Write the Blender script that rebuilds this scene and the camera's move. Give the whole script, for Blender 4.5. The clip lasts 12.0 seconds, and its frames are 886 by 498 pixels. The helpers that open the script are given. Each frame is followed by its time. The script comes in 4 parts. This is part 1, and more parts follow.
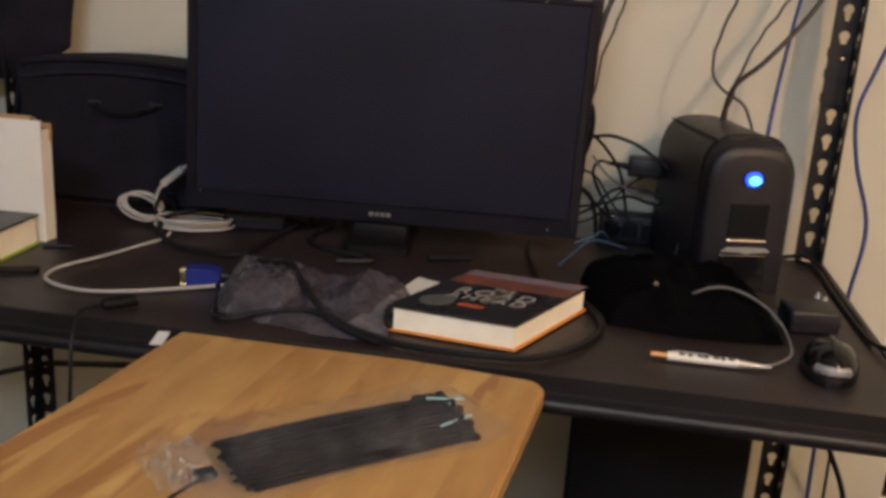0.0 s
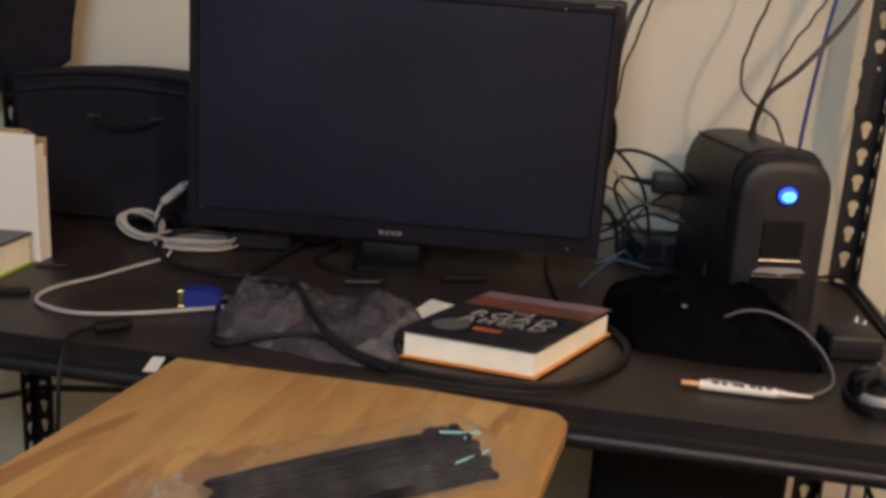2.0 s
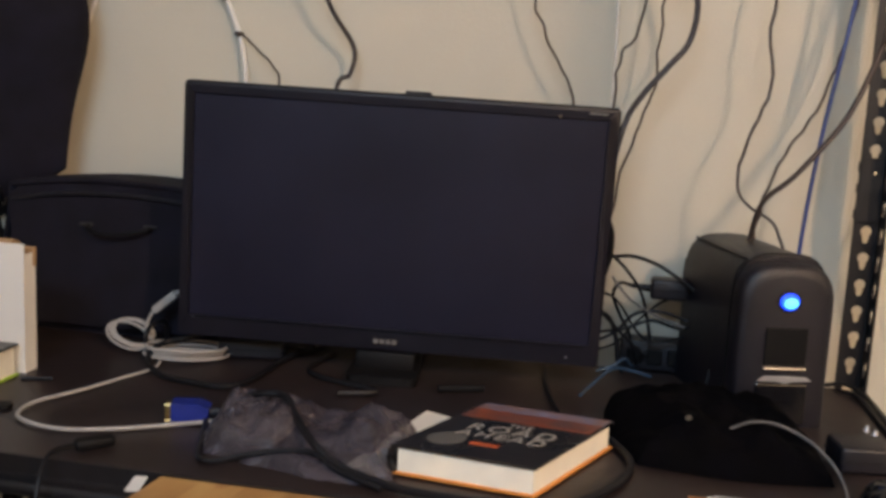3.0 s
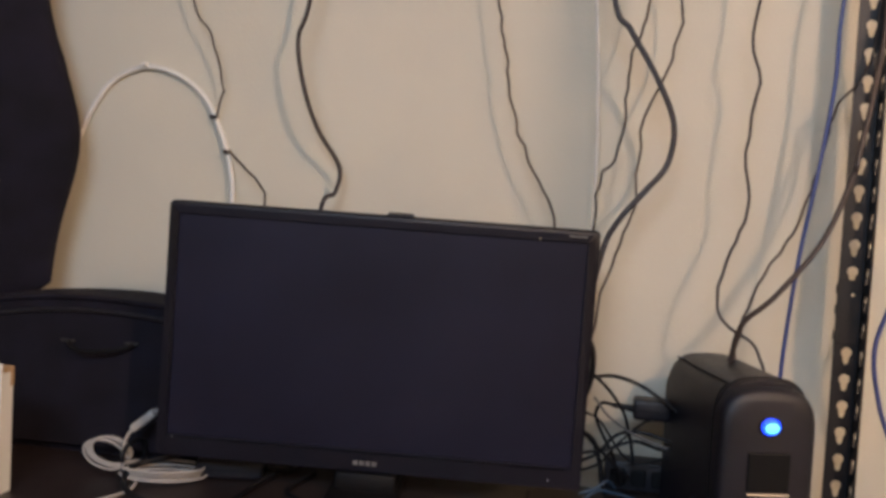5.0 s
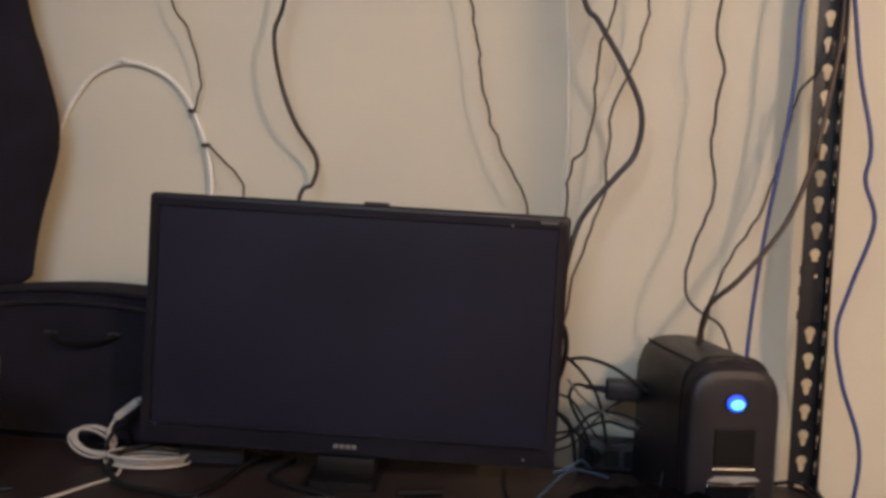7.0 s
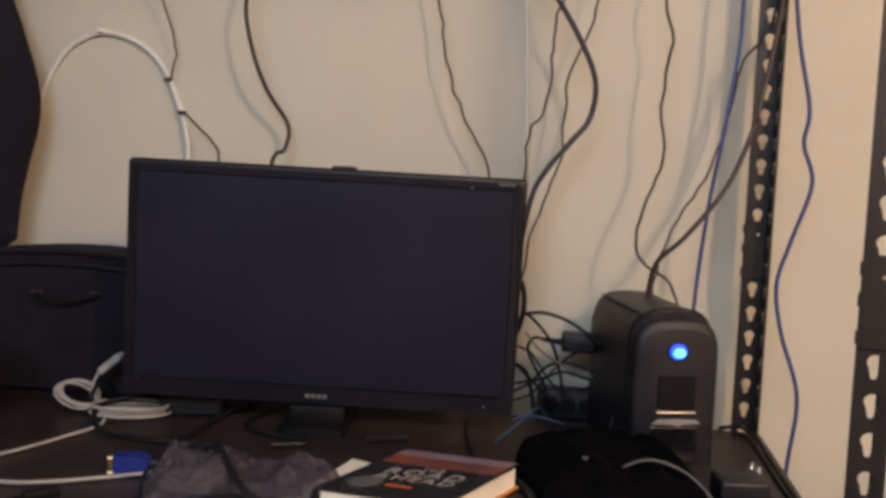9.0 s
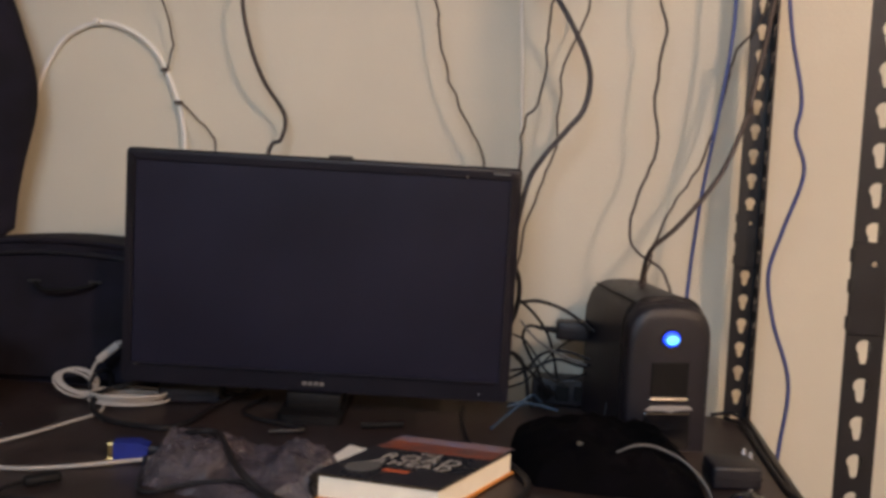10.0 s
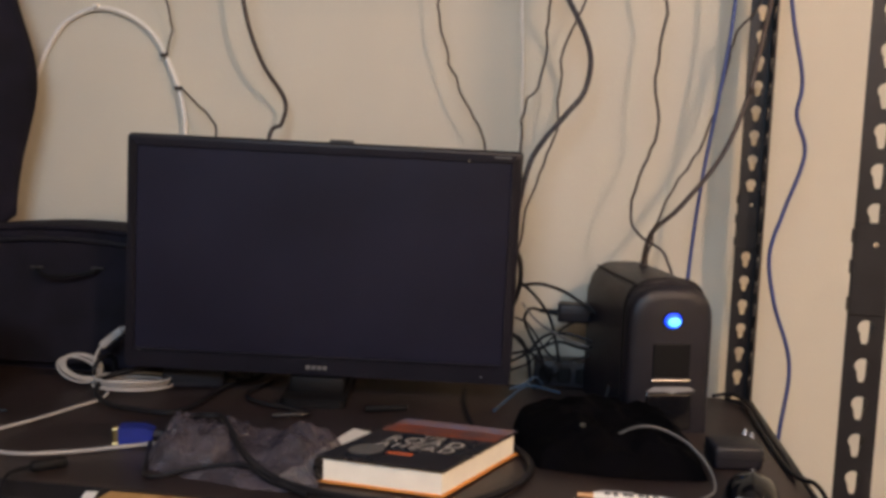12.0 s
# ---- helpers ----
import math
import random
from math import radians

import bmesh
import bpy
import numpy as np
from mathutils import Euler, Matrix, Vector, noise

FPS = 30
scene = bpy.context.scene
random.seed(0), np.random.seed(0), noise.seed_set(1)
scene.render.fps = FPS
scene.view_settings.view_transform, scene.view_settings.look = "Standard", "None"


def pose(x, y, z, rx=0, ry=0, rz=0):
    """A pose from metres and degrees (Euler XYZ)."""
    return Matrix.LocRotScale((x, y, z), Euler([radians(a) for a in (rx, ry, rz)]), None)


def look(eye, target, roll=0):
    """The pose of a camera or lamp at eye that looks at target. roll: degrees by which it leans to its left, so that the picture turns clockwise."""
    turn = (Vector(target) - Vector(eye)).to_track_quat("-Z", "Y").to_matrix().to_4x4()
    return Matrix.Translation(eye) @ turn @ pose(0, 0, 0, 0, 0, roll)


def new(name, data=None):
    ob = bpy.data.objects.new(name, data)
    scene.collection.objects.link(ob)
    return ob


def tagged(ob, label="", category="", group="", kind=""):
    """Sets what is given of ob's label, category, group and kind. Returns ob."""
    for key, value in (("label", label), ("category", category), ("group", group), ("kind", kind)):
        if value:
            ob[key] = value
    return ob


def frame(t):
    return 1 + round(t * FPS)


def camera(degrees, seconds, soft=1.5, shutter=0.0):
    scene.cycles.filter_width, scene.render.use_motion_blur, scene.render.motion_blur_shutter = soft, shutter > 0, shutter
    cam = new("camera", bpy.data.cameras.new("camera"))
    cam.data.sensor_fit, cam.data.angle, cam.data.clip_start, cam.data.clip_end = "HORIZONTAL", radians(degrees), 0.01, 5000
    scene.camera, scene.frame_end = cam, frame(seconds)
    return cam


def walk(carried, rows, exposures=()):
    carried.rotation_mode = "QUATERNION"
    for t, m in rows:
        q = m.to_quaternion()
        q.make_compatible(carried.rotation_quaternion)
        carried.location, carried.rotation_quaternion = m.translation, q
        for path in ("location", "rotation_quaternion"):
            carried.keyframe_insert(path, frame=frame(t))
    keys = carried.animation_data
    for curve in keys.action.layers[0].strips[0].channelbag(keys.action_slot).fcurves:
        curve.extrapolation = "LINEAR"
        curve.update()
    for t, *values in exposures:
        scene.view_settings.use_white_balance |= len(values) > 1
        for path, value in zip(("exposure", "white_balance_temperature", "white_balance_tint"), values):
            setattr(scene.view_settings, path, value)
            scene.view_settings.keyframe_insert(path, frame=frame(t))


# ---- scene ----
cam = camera(50.0, 12.0, soft=3.5, shutter=0.4)
PATH = [
    (0, (0.288, -0.206, 1.148), (-0.019, 1.69, 0.592), 3.5),
    (0.5, (0.296, -0.196, 1.143), (-0.031, 1.698, 0.589), 3.3),
    (1, (0.292, -0.182, 1.137), (-0.039, 1.711, 0.583), 3.2),
    (1.5, (0.29, -0.159, 1.132), (-0.053, 1.73, 0.574), 3.0),
    (2, (0.275, -0.139, 1.127), (-0.062, 1.764, 0.612), 3.3),
    (2.5, (0.275, -0.12, 1.126), (-0.084, 1.811, 0.752), 2.9),
    (4.5, (0.281, -0.108, 1.164), (-0.061, 1.85, 0.94), 2.9),
    (5, (0.289, -0.113, 1.165), (-0.065, 1.852, 1.059), 3.2),
    (5.5, (0.283, -0.112, 1.164), (-0.057, 1.857, 1.086), 3.0),
    (6, (0.283, -0.111, 1.162), (-0.05, 1.86, 1.079), 2.8),
    (6.5, (0.289, -0.125, 1.165), (-0.033, 1.846, 1.061), 2.6),
    (7, (0.303, -0.146, 1.158), (-0.011, 1.826, 1.042), 2.5),
    (9, (0.345, -0.222, 1.154), (0.068, 1.751, 0.972), 2.3),
    (9.5, (0.345, -0.231, 1.152), (0.076, 1.741, 0.962), 2.3),
    (10, (0.344, -0.236, 1.151), (0.081, 1.736, 0.952), 2.3),
    (10.5, (0.345, -0.237, 1.151), (0.081, 1.734, 0.943), 2.2),
    (11, (0.344, -0.237, 1.151), (0.081, 1.733, 0.933), 2.1),
    (11.5, (0.345, -0.238, 1.151), (0.08, 1.732, 0.924), 1.9),
    (12, (0.341, -0.239, 1.151), (0.081, 1.73, 0.918), 1.9),
]
walk(cam, [(t, look(eye, target, roll)) for t, eye, target, roll in PATH], exposures=[(0.0, 0.1, 6750, 21), (1.8, 0.11, 6650, 21), (2.5, 0.28, 6350, 20), (5.0, 0.26, 6350, 25), (5.5, 0.26, 6500, 25), (6.5, 0.14, 6850, 25), (7.0, 0.15, 6600, 24), (9.0, 0.2, 6550, 25), (12.0, 0.22, 6500, 25)])

# ---- world and lights ----
world = bpy.data.worlds.new("world")
world.use_nodes = True
scene.world = world
world.node_tree.nodes["Background"].inputs["Color"].default_value = (0.55, 0.7, 1.0, 1)
world.node_tree.nodes["Background"].inputs["Strength"].default_value = 0.3


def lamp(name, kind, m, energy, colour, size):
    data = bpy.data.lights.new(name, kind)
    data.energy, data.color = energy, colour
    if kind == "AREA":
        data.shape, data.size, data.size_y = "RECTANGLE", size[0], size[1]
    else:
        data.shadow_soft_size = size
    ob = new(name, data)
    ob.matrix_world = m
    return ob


lamp("ceiling_lamp", "POINT", pose(1.66, -0.82, 2.38), 89, (1.0, 0.715, 0.44), 0.10)
# unseen cool fill, added overhead behind the viewer to keep shadows bluish
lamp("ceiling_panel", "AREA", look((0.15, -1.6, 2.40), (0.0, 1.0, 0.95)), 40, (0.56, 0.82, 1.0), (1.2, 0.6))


# ---- materials ----
def mat(name, base, rough=0.5, metal=0.0, vary=0.12, scale=20.0, bump=0.15, fine=300.0, spec=0.5, second=None, coat=0.0):
    """A surface with broad mottling, a second tint and fine relief."""
    m = bpy.data.materials.new(name)
    m.use_nodes = True
    nodes, links = m.node_tree.nodes, m.node_tree.links
    bsdf = nodes["Principled BSDF"]
    coord = nodes.new("ShaderNodeTexCoord")
    big = nodes.new("ShaderNodeTexNoise")
    big.inputs["Scale"].default_value, big.inputs["Detail"].default_value = scale, 5
    small = nodes.new("ShaderNodeTexNoise")
    small.inputs["Scale"].default_value, small.inputs["Detail"].default_value = fine, 3
    links.new(coord.outputs["Object"], big.inputs["Vector"])
    links.new(coord.outputs["Object"], small.inputs["Vector"])
    ramp = nodes.new("ShaderNodeValToRGB")
    other = second or tuple(c * (1 - vary * 2) for c in base)
    ramp.color_ramp.elements[0].position, ramp.color_ramp.elements[1].position = 0.35, 0.65
    ramp.color_ramp.elements[0].color, ramp.color_ramp.elements[1].color = (*other, 1), (*base, 1)
    links.new(big.outputs["Fac"], ramp.inputs["Fac"])
    links.new(ramp.outputs["Color"], bsdf.inputs["Base Color"])
    span = nodes.new("ShaderNodeMapRange")
    span.inputs["To Min"].default_value, span.inputs["To Max"].default_value = max(0.03, rough - 0.1), min(1, rough + 0.1)
    links.new(big.outputs["Fac"], span.inputs["Value"])
    links.new(span.outputs["Result"], bsdf.inputs["Roughness"])
    bsdf.inputs["Metallic"].default_value = metal
    bsdf.inputs["Specular IOR Level"].default_value = spec
    bsdf.inputs["Coat Weight"].default_value = coat
    if bump:
        relief = nodes.new("ShaderNodeBump")
        relief.inputs["Strength"].default_value, relief.inputs["Distance"].default_value = bump, 0.002
        links.new(small.outputs["Fac"], relief.inputs["Height"])
        links.new(relief.outputs["Normal"], bsdf.inputs["Normal"])
    return m


def glow(name, colour, strength):
    m = bpy.data.materials.new(name)
    m.use_nodes = True
    bsdf = m.node_tree.nodes["Principled BSDF"]
    bsdf.inputs["Base Color"].default_value = (*colour, 1)
    bsdf.inputs["Emission Color"].default_value = (*colour, 1)
    bsdf.inputs["Emission Strength"].default_value = strength
    return m


def film_plastic(name, tint, cover, rough, creased=0.2):
    """Thin clear wrapping: mostly see-through, glossy, clouded in patches."""
    m = bpy.data.materials.new(name)
    m.use_nodes = True
    nodes, links = m.node_tree.nodes, m.node_tree.links
    bsdf = nodes["Principled BSDF"]
    bsdf.inputs["Base Color"].default_value = (*tint, 1)
    bsdf.inputs["Roughness"].default_value = rough
    bsdf.inputs["Specular IOR Level"].default_value = 0.8
    coord = nodes.new("ShaderNodeTexCoord")
    cloud = nodes.new("ShaderNodeTexNoise")
    cloud.inputs["Scale"].default_value, cloud.inputs["Detail"].default_value = 28, 5
    links.new(coord.outputs["Object"], cloud.inputs["Vector"])
    span = nodes.new("ShaderNodeMapRange")
    span.inputs["From Min"].default_value, span.inputs["From Max"].default_value = 0.3, 0.7
    span.inputs["To Min"].default_value, span.inputs["To Max"].default_value = cover[0], cover[1]
    links.new(cloud.outputs["Fac"], span.inputs["Value"])
    # crease lines, where the film is folded double
    fold = nodes.new("ShaderNodeTexNoise")
    fold.inputs["Scale"].default_value, fold.inputs["Detail"].default_value, fold.inputs["Distortion"].default_value = 19, 2, 1.2
    links.new(coord.outputs["Object"], fold.inputs["Vector"])
    away = nodes.new("ShaderNodeMath")
    away.operation = "SUBTRACT"
    links.new(fold.outputs["Fac"], away.inputs[0])
    away.inputs[1].default_value = 0.5
    size = nodes.new("ShaderNodeMath")
    size.operation = "ABSOLUTE"
    links.new(away.outputs["Value"], size.inputs[0])
    crease = nodes.new("ShaderNodeMapRange")
    crease.inputs["From Min"].default_value, crease.inputs["From Max"].default_value = 0.0, 0.028
    crease.inputs["To Min"].default_value, crease.inputs["To Max"].default_value = creased, 0.0
    links.new(size.outputs["Value"], crease.inputs["Value"])
    total = nodes.new("ShaderNodeMath")
    total.operation = "ADD"
    total.use_clamp = True
    links.new(span.outputs["Result"], total.inputs[0])
    links.new(crease.outputs["Result"], total.inputs[1])
    clear = nodes.new("ShaderNodeBsdfTransparent")
    mix = nodes.new("ShaderNodeMixShader")
    links.new(total.outputs["Value"], mix.inputs["Fac"])
    links.new(clear.outputs["BSDF"], mix.inputs[1])
    links.new(bsdf.outputs["BSDF"], mix.inputs[2])
    links.new(mix.outputs["Shader"], nodes["Material Output"].inputs["Surface"])
    relief = nodes.new("ShaderNodeBump")
    relief.inputs["Strength"].default_value, relief.inputs["Distance"].default_value = 0.6, 0.005
    links.new(total.outputs["Value"], relief.inputs["Height"])
    links.new(relief.outputs["Normal"], bsdf.inputs["Normal"])
    return m


def oak(name):
    """Oiled light wood; each stave has its own tone, with grain along its length (y)."""
    m = bpy.data.materials.new(name)
    m.use_nodes = True
    nodes, links = m.node_tree.nodes, m.node_tree.links
    bsdf = nodes["Principled BSDF"]
    coord, info = nodes.new("ShaderNodeTexCoord"), nodes.new("ShaderNodeObjectInfo")
    shift = nodes.new("ShaderNodeVectorMath")
    shift.operation = "MULTIPLY_ADD"
    shift.inputs[1].default_value = (1.0, 0.22, 1.0)
    links.new(coord.outputs["Object"], shift.inputs[0])
    links.new(info.outputs["Random"], shift.inputs[2])
    grain = nodes.new("ShaderNodeTexNoise")
    grain.inputs["Scale"].default_value, grain.inputs["Detail"].default_value = 55, 6
    grain.inputs["Distortion"].default_value = 0.6
    links.new(shift.outputs["Vector"], grain.inputs["Vector"])
    broad = nodes.new("ShaderNodeTexNoise")
    broad.inputs["Scale"].default_value, broad.inputs["Detail"].default_value = 11, 4
    broad.inputs["Distortion"].default_value = 1.2
    links.new(shift.outputs["Vector"], broad.inputs["Vector"])
    tone = nodes.new("ShaderNodeMath")
    tone.operation = "MULTIPLY_ADD"
    tone.inputs[1].default_value = 0.08
    links.new(info.outputs["Random"], tone.inputs[0])
    both = nodes.new("ShaderNodeMath")
    both.operation = "MULTIPLY_ADD"
    both.inputs[1].default_value = 0.35
    links.new(grain.outputs["Fac"], both.inputs[0])
    links.new(broad.outputs["Fac"], both.inputs[2])
    less = nodes.new("ShaderNodeMath")
    less.operation = "SUBTRACT"
    links.new(both.outputs["Value"], less.inputs[0])
    less.inputs[1].default_value = 0.30
    links.new(less.outputs["Value"], tone.inputs[2])
    ramp = nodes.new("ShaderNodeValToRGB")
    for position, colour in ((0.0, (0.325, 0.155, 0.048)), (1.0, (0.570, 0.360, 0.135))):
        ramp.color_ramp.elements[int(position)].position = 0.12 + 0.6 * position
        ramp.color_ramp.elements[int(position)].color = (*colour, 1)
    links.new(tone.outputs["Value"], ramp.inputs["Fac"])
    heart = nodes.new("ShaderNodeTexNoise")
    heart.inputs["Scale"].default_value, heart.inputs["Detail"].default_value, heart.inputs["Distortion"].default_value = 11, 4, 1.8
    links.new(shift.outputs["Vector"], heart.inputs["Vector"])
    mask = nodes.new("ShaderNodeMapRange")
    mask.inputs["From Min"].default_value, mask.inputs["From Max"].default_value = 0.575, 0.63
    mask.inputs["To Max"].default_value = 0.62
    links.new(heart.outputs["Fac"], mask.inputs["Value"])
    blend = nodes.new("ShaderNodeMix")
    blend.data_type = "RGBA"
    links.new(mask.outputs["Result"], blend.inputs["Factor"])
    links.new(ramp.outputs["Color"], blend.inputs["A"])
    blend.inputs["B"].default_value = (0.25, 0.080, 0.024, 1)
    links.new(blend.outputs["Result"], bsdf.inputs["Base Color"])
    bsdf.inputs["Roughness"].default_value = 0.38
    relief = nodes.new("ShaderNodeBump")
    relief.inputs["Strength"].default_value, relief.inputs["Distance"].default_value = 0.12, 0.001
    links.new(grain.outputs["Fac"], relief.inputs["Height"])
    links.new(relief.outputs["Normal"], bsdf.inputs["Normal"])
    return m


WALL = mat("painted_wall", (0.63, 0.60, 0.50), 0.75, vary=0.03, scale=2.2, bump=0.25, fine=160)
CEIL = mat("ceiling_paint", (0.75, 0.73, 0.70), 0.9, vary=0.03, scale=2, fine=120)
FLOOR = mat("floor_carpet", (0.055, 0.055, 0.06), 0.95, vary=0.2, scale=30, bump=0.6, fine=500)
BOARD = mat("brown_laminate", (0.0265, 0.0175, 0.0170), 0.42, vary=0.18, scale=14, bump=0.1, fine=420)
STEEL = mat("black_powder_coat", (0.0095, 0.0088, 0.011), 0.42, vary=0.1, scale=30, bump=0.2, fine=600)
STEEL_WORN = mat("worn_powder_coat", (0.035, 0.032, 0.03), 0.5, vary=0.2, scale=60, bump=0.3, fine=400)
PLASTIC = mat("black_plastic", (0.0090, 0.0088, 0.0145), 0.45, vary=0.12, scale=25, bump=0.2, fine=900)
BEZEL = mat("bezel_plastic", (0.0078, 0.0072, 0.014), 0.42, vary=0.1, scale=12, bump=0.1, fine=700, spec=0.3)
SCREEN = mat("dark_screen", (0.0118, 0.0124, 0.029), 0.42, vary=0.15, scale=5, bump=0.03, fine=900, spec=0.22)
HOUSING = mat("charcoal_plastic", (0.0076, 0.0072, 0.0148), 0.42, vary=0.18, scale=18, bump=0.25, fine=1100)
MATT = mat("dead_black_plastic", (0.005, 0.005, 0.006), 0.6, vary=0.1, scale=20, bump=0.1, fine=600, spec=0.2)
GLOSS = mat("gloss_black", (0.008, 0.008, 0.010), 0.12, vary=0.1, scale=20, bump=0.0)
FABRIC = mat("black_nylon", (0.0112, 0.0098, 0.0190), 0.85, vary=0.25, scale=16, bump=0.6, fine=700, spec=0.25)
CLOTH = mat("black_cloth", (0.0013, 0.0012, 0.0026), 0.8, vary=0.3, scale=18, bump=0.7, fine=500, spec=0.06)
RUBBER = mat("black_rubber", (0.0075, 0.0075, 0.010), 0.5, vary=0.1, scale=40, bump=0.1, fine=500, spec=0.3)
BROWNCORD = mat("dark_cord", (0.050, 0.034, 0.030), 0.5, vary=0.1, scale=40, bump=0.1, fine=500)
HANGCORD = mat("faded_black_cord", (0.030, 0.023, 0.027), 0.5, vary=0.12, scale=40, bump=0.1, fine=500)
BLUECORD = mat("blue_cord", (0.045, 0.070, 0.24), 0.45, vary=0.1, scale=30, bump=0.1, fine=500)
WHITECORD = mat("white_cord", (0.42, 0.40, 0.38), 0.45, vary=0.08, scale=30, bump=0.1, fine=500)
WALLCORD = mat("wall_cord", (0.80, 0.78, 0.73), 0.5, vary=0.05, scale=30, bump=0.1, fine=500)
GREYCORD = mat("grey_cord", (0.20, 0.19, 0.185), 0.4, vary=0.1, scale=30, bump=0.1, fine=500)
VGABLUE = mat("blue_connector", (0.010, 0.022, 0.22), 0.4, vary=0.1, scale=60, bump=0.1, fine=600)
GOLD = mat("brass_shell", (0.62, 0.43, 0.17), 0.35, 1.0, vary=0.1, scale=60, bump=0.1)
CHROME = mat("bright_metal", (0.75, 0.75, 0.76), 0.18, 1.0, vary=0.05, scale=60, bump=0.0)
SILVER = mat("silver_plastic", (0.50, 0.51, 0.54), 0.3, 0.6, vary=0.05, scale=40, bump=0.0)
PAPER = mat("page_edges", (0.93, 0.90, 0.78), 0.85, vary=0.04, scale=30, bump=0.2, fine=900)
WHITE = mat("white_card", (0.78, 0.76, 0.71), 0.7, vary=0.03, scale=8, bump=0.1, fine=300)
CARD = mat("brown_card", (0.42, 0.26, 0.13), 0.85, vary=0.1, scale=15, bump=0.3, fine=300)
COVER = mat("dark_cover", (0.014, 0.013, 0.014), 0.28, vary=0.1, scale=20, bump=0.02)
ORANGE = mat("orange_cover", (0.70, 0.27, 0.05), 0.45, vary=0.06, scale=20, bump=0.05)
SUNSET = mat("sunset_print", (0.24, 0.055, 0.020), 0.35, vary=0.2, scale=40, bump=0.02, second=(0.10, 0.05, 0.045))
SKYPRINT = mat("dusk_print", (0.16, 0.16, 0.25), 0.35, vary=0.2, scale=60, bump=0.02, second=(0.22, 0.12, 0.10))
LIME = mat("lime_cover", (0.30, 0.45, 0.04), 0.5, vary=0.05, scale=20, bump=0.05)
PRINT = mat("white_print", (0.36, 0.34, 0.32), 0.5, vary=0.03, scale=40, bump=0.0)
REDPRINT = mat("red_print", (0.50, 0.10, 0.03), 0.5, vary=0.05, scale=40, bump=0.0)
GREYPRINT = mat("grey_print", (0.10, 0.10, 0.10), 0.5, vary=0.05, scale=40, bump=0.0)
COPPER = mat("copper_tip", (0.72, 0.36, 0.16), 0.35, 0.8, vary=0.1, scale=60, bump=0.0)
LEDBLUE = glow("blue_led", (0.004, 0.06, 1.0), 1.6)
LEDCORE = glow("led_core", (0.10, 0.55, 1.0), 1.5)
CYAN = mat("pale_cyan_glint", (0.30, 0.62, 0.68), 0.4, vary=0.05, scale=40, bump=0.0)
TIE = mat("black_nylon_tie", (0.0052, 0.0052, 0.0105), 0.5, vary=0.15, scale=40, bump=0.1, fine=500, spec=0.3)
WRAP = film_plastic("clear_wrap", (0.42, 0.41, 0.42), (0.02, 0.11), 0.12, 0.07)
CRINKLE = film_plastic("crinkled_wrap", (0.60, 0.58, 0.58), (0.0, 0.16), 0.10, 0.35)
SMOKE = film_plastic("smoky_wrap", (0.074, 0.063, 0.080), (0.36, 0.86), 0.34, 0.16)
OAK = oak("oiled_oak")


# ---- builders ----
def part(name, bm, material, parent=None, label="", smooth=False):
    me = bpy.data.meshes.new(name)
    bmesh.ops.recalc_face_normals(bm, faces=bm.faces)
    bm.to_mesh(me)
    bm.free()
    me.materials.append(material)
    if smooth:
        for p in me.polygons:
            p.use_smooth = True
        me.set_sharp_from_angle(angle=radians(40))
    ob = new(name, me)
    ob.parent = parent
    if label:
        ob["label"] = label
    return ob


def thing(name, m, label, category, group="", kind=""):
    ob = new(name)
    ob.empty_display_size = 0.05
    ob.matrix_world = m
    return tagged(ob, label, category, group, kind)


def box(x0, x1, y0, y1, z0, z1, bevel=0.0, seg=2, bm=None):
    bm = bm or bmesh.new()
    made = bmesh.ops.create_cube(bm, size=1.0)["verts"]
    bmesh.ops.transform(bm, verts=made, matrix=Matrix.Translation(((x0 + x1) / 2, (y0 + y1) / 2, (z0 + z1) / 2)) @ Matrix.Diagonal((x1 - x0, y1 - y0, z1 - z0, 1)))
    if bevel:
        edges = list({e for v in made for e in v.link_edges})
        bmesh.ops.bevel(bm, geom=edges, offset=bevel, segments=seg, profile=0.5, affect="EDGES")
    return bm


def prism(outline, depth, bm=None, axis="y", at=0.0):
    """An outline of (u, v) pushed along an axis: u, v are x, z along y; y, z along x; x, y along z."""
    bm = bm or bmesh.new()

    def place(u, v, w):
        return {"y": (u, w, v), "x": (w, u, v), "z": (u, v, w)}[axis]

    a = [bm.verts.new(place(u, v, at)) for u, v in outline]
    b = [bm.verts.new(place(u, v, at + depth)) for u, v in outline]
    bm.faces.new(a)
    bm.faces.new(b[::-1])
    for i in range(len(a)):
        j = (i + 1) % len(a)
        bm.faces.new((a[i], b[i], b[j], a[j]))
    return bm


def round_rect(x0, x1, y0, y1, r, n=5):
    pts = []
    for cx, cy, a0 in ((x1 - r, y1 - r, 0), (x0 + r, y1 - r, 90), (x0 + r, y0 + r, 180), (x1 - r, y0 + r, 270)):
        for i in range(n + 1):
            a = radians(a0 + 90 * i / n)
            pts.append((cx + r * math.cos(a), cy + r * math.sin(a)))
    return pts


def rod(a, b, r, n=10, bm=None, r2=None):
    bm = bm or bmesh.new()
    a, b = Vector(a), Vector(b)
    m = Matrix.Translation((a + b) / 2) @ (b - a).to_track_quat("Z", "Y").to_matrix().to_4x4()
    bmesh.ops.create_cone(bm, cap_ends=True, segments=n, radius1=r, radius2=r if r2 is None else r2, depth=(b - a).length, matrix=m)
    return bm


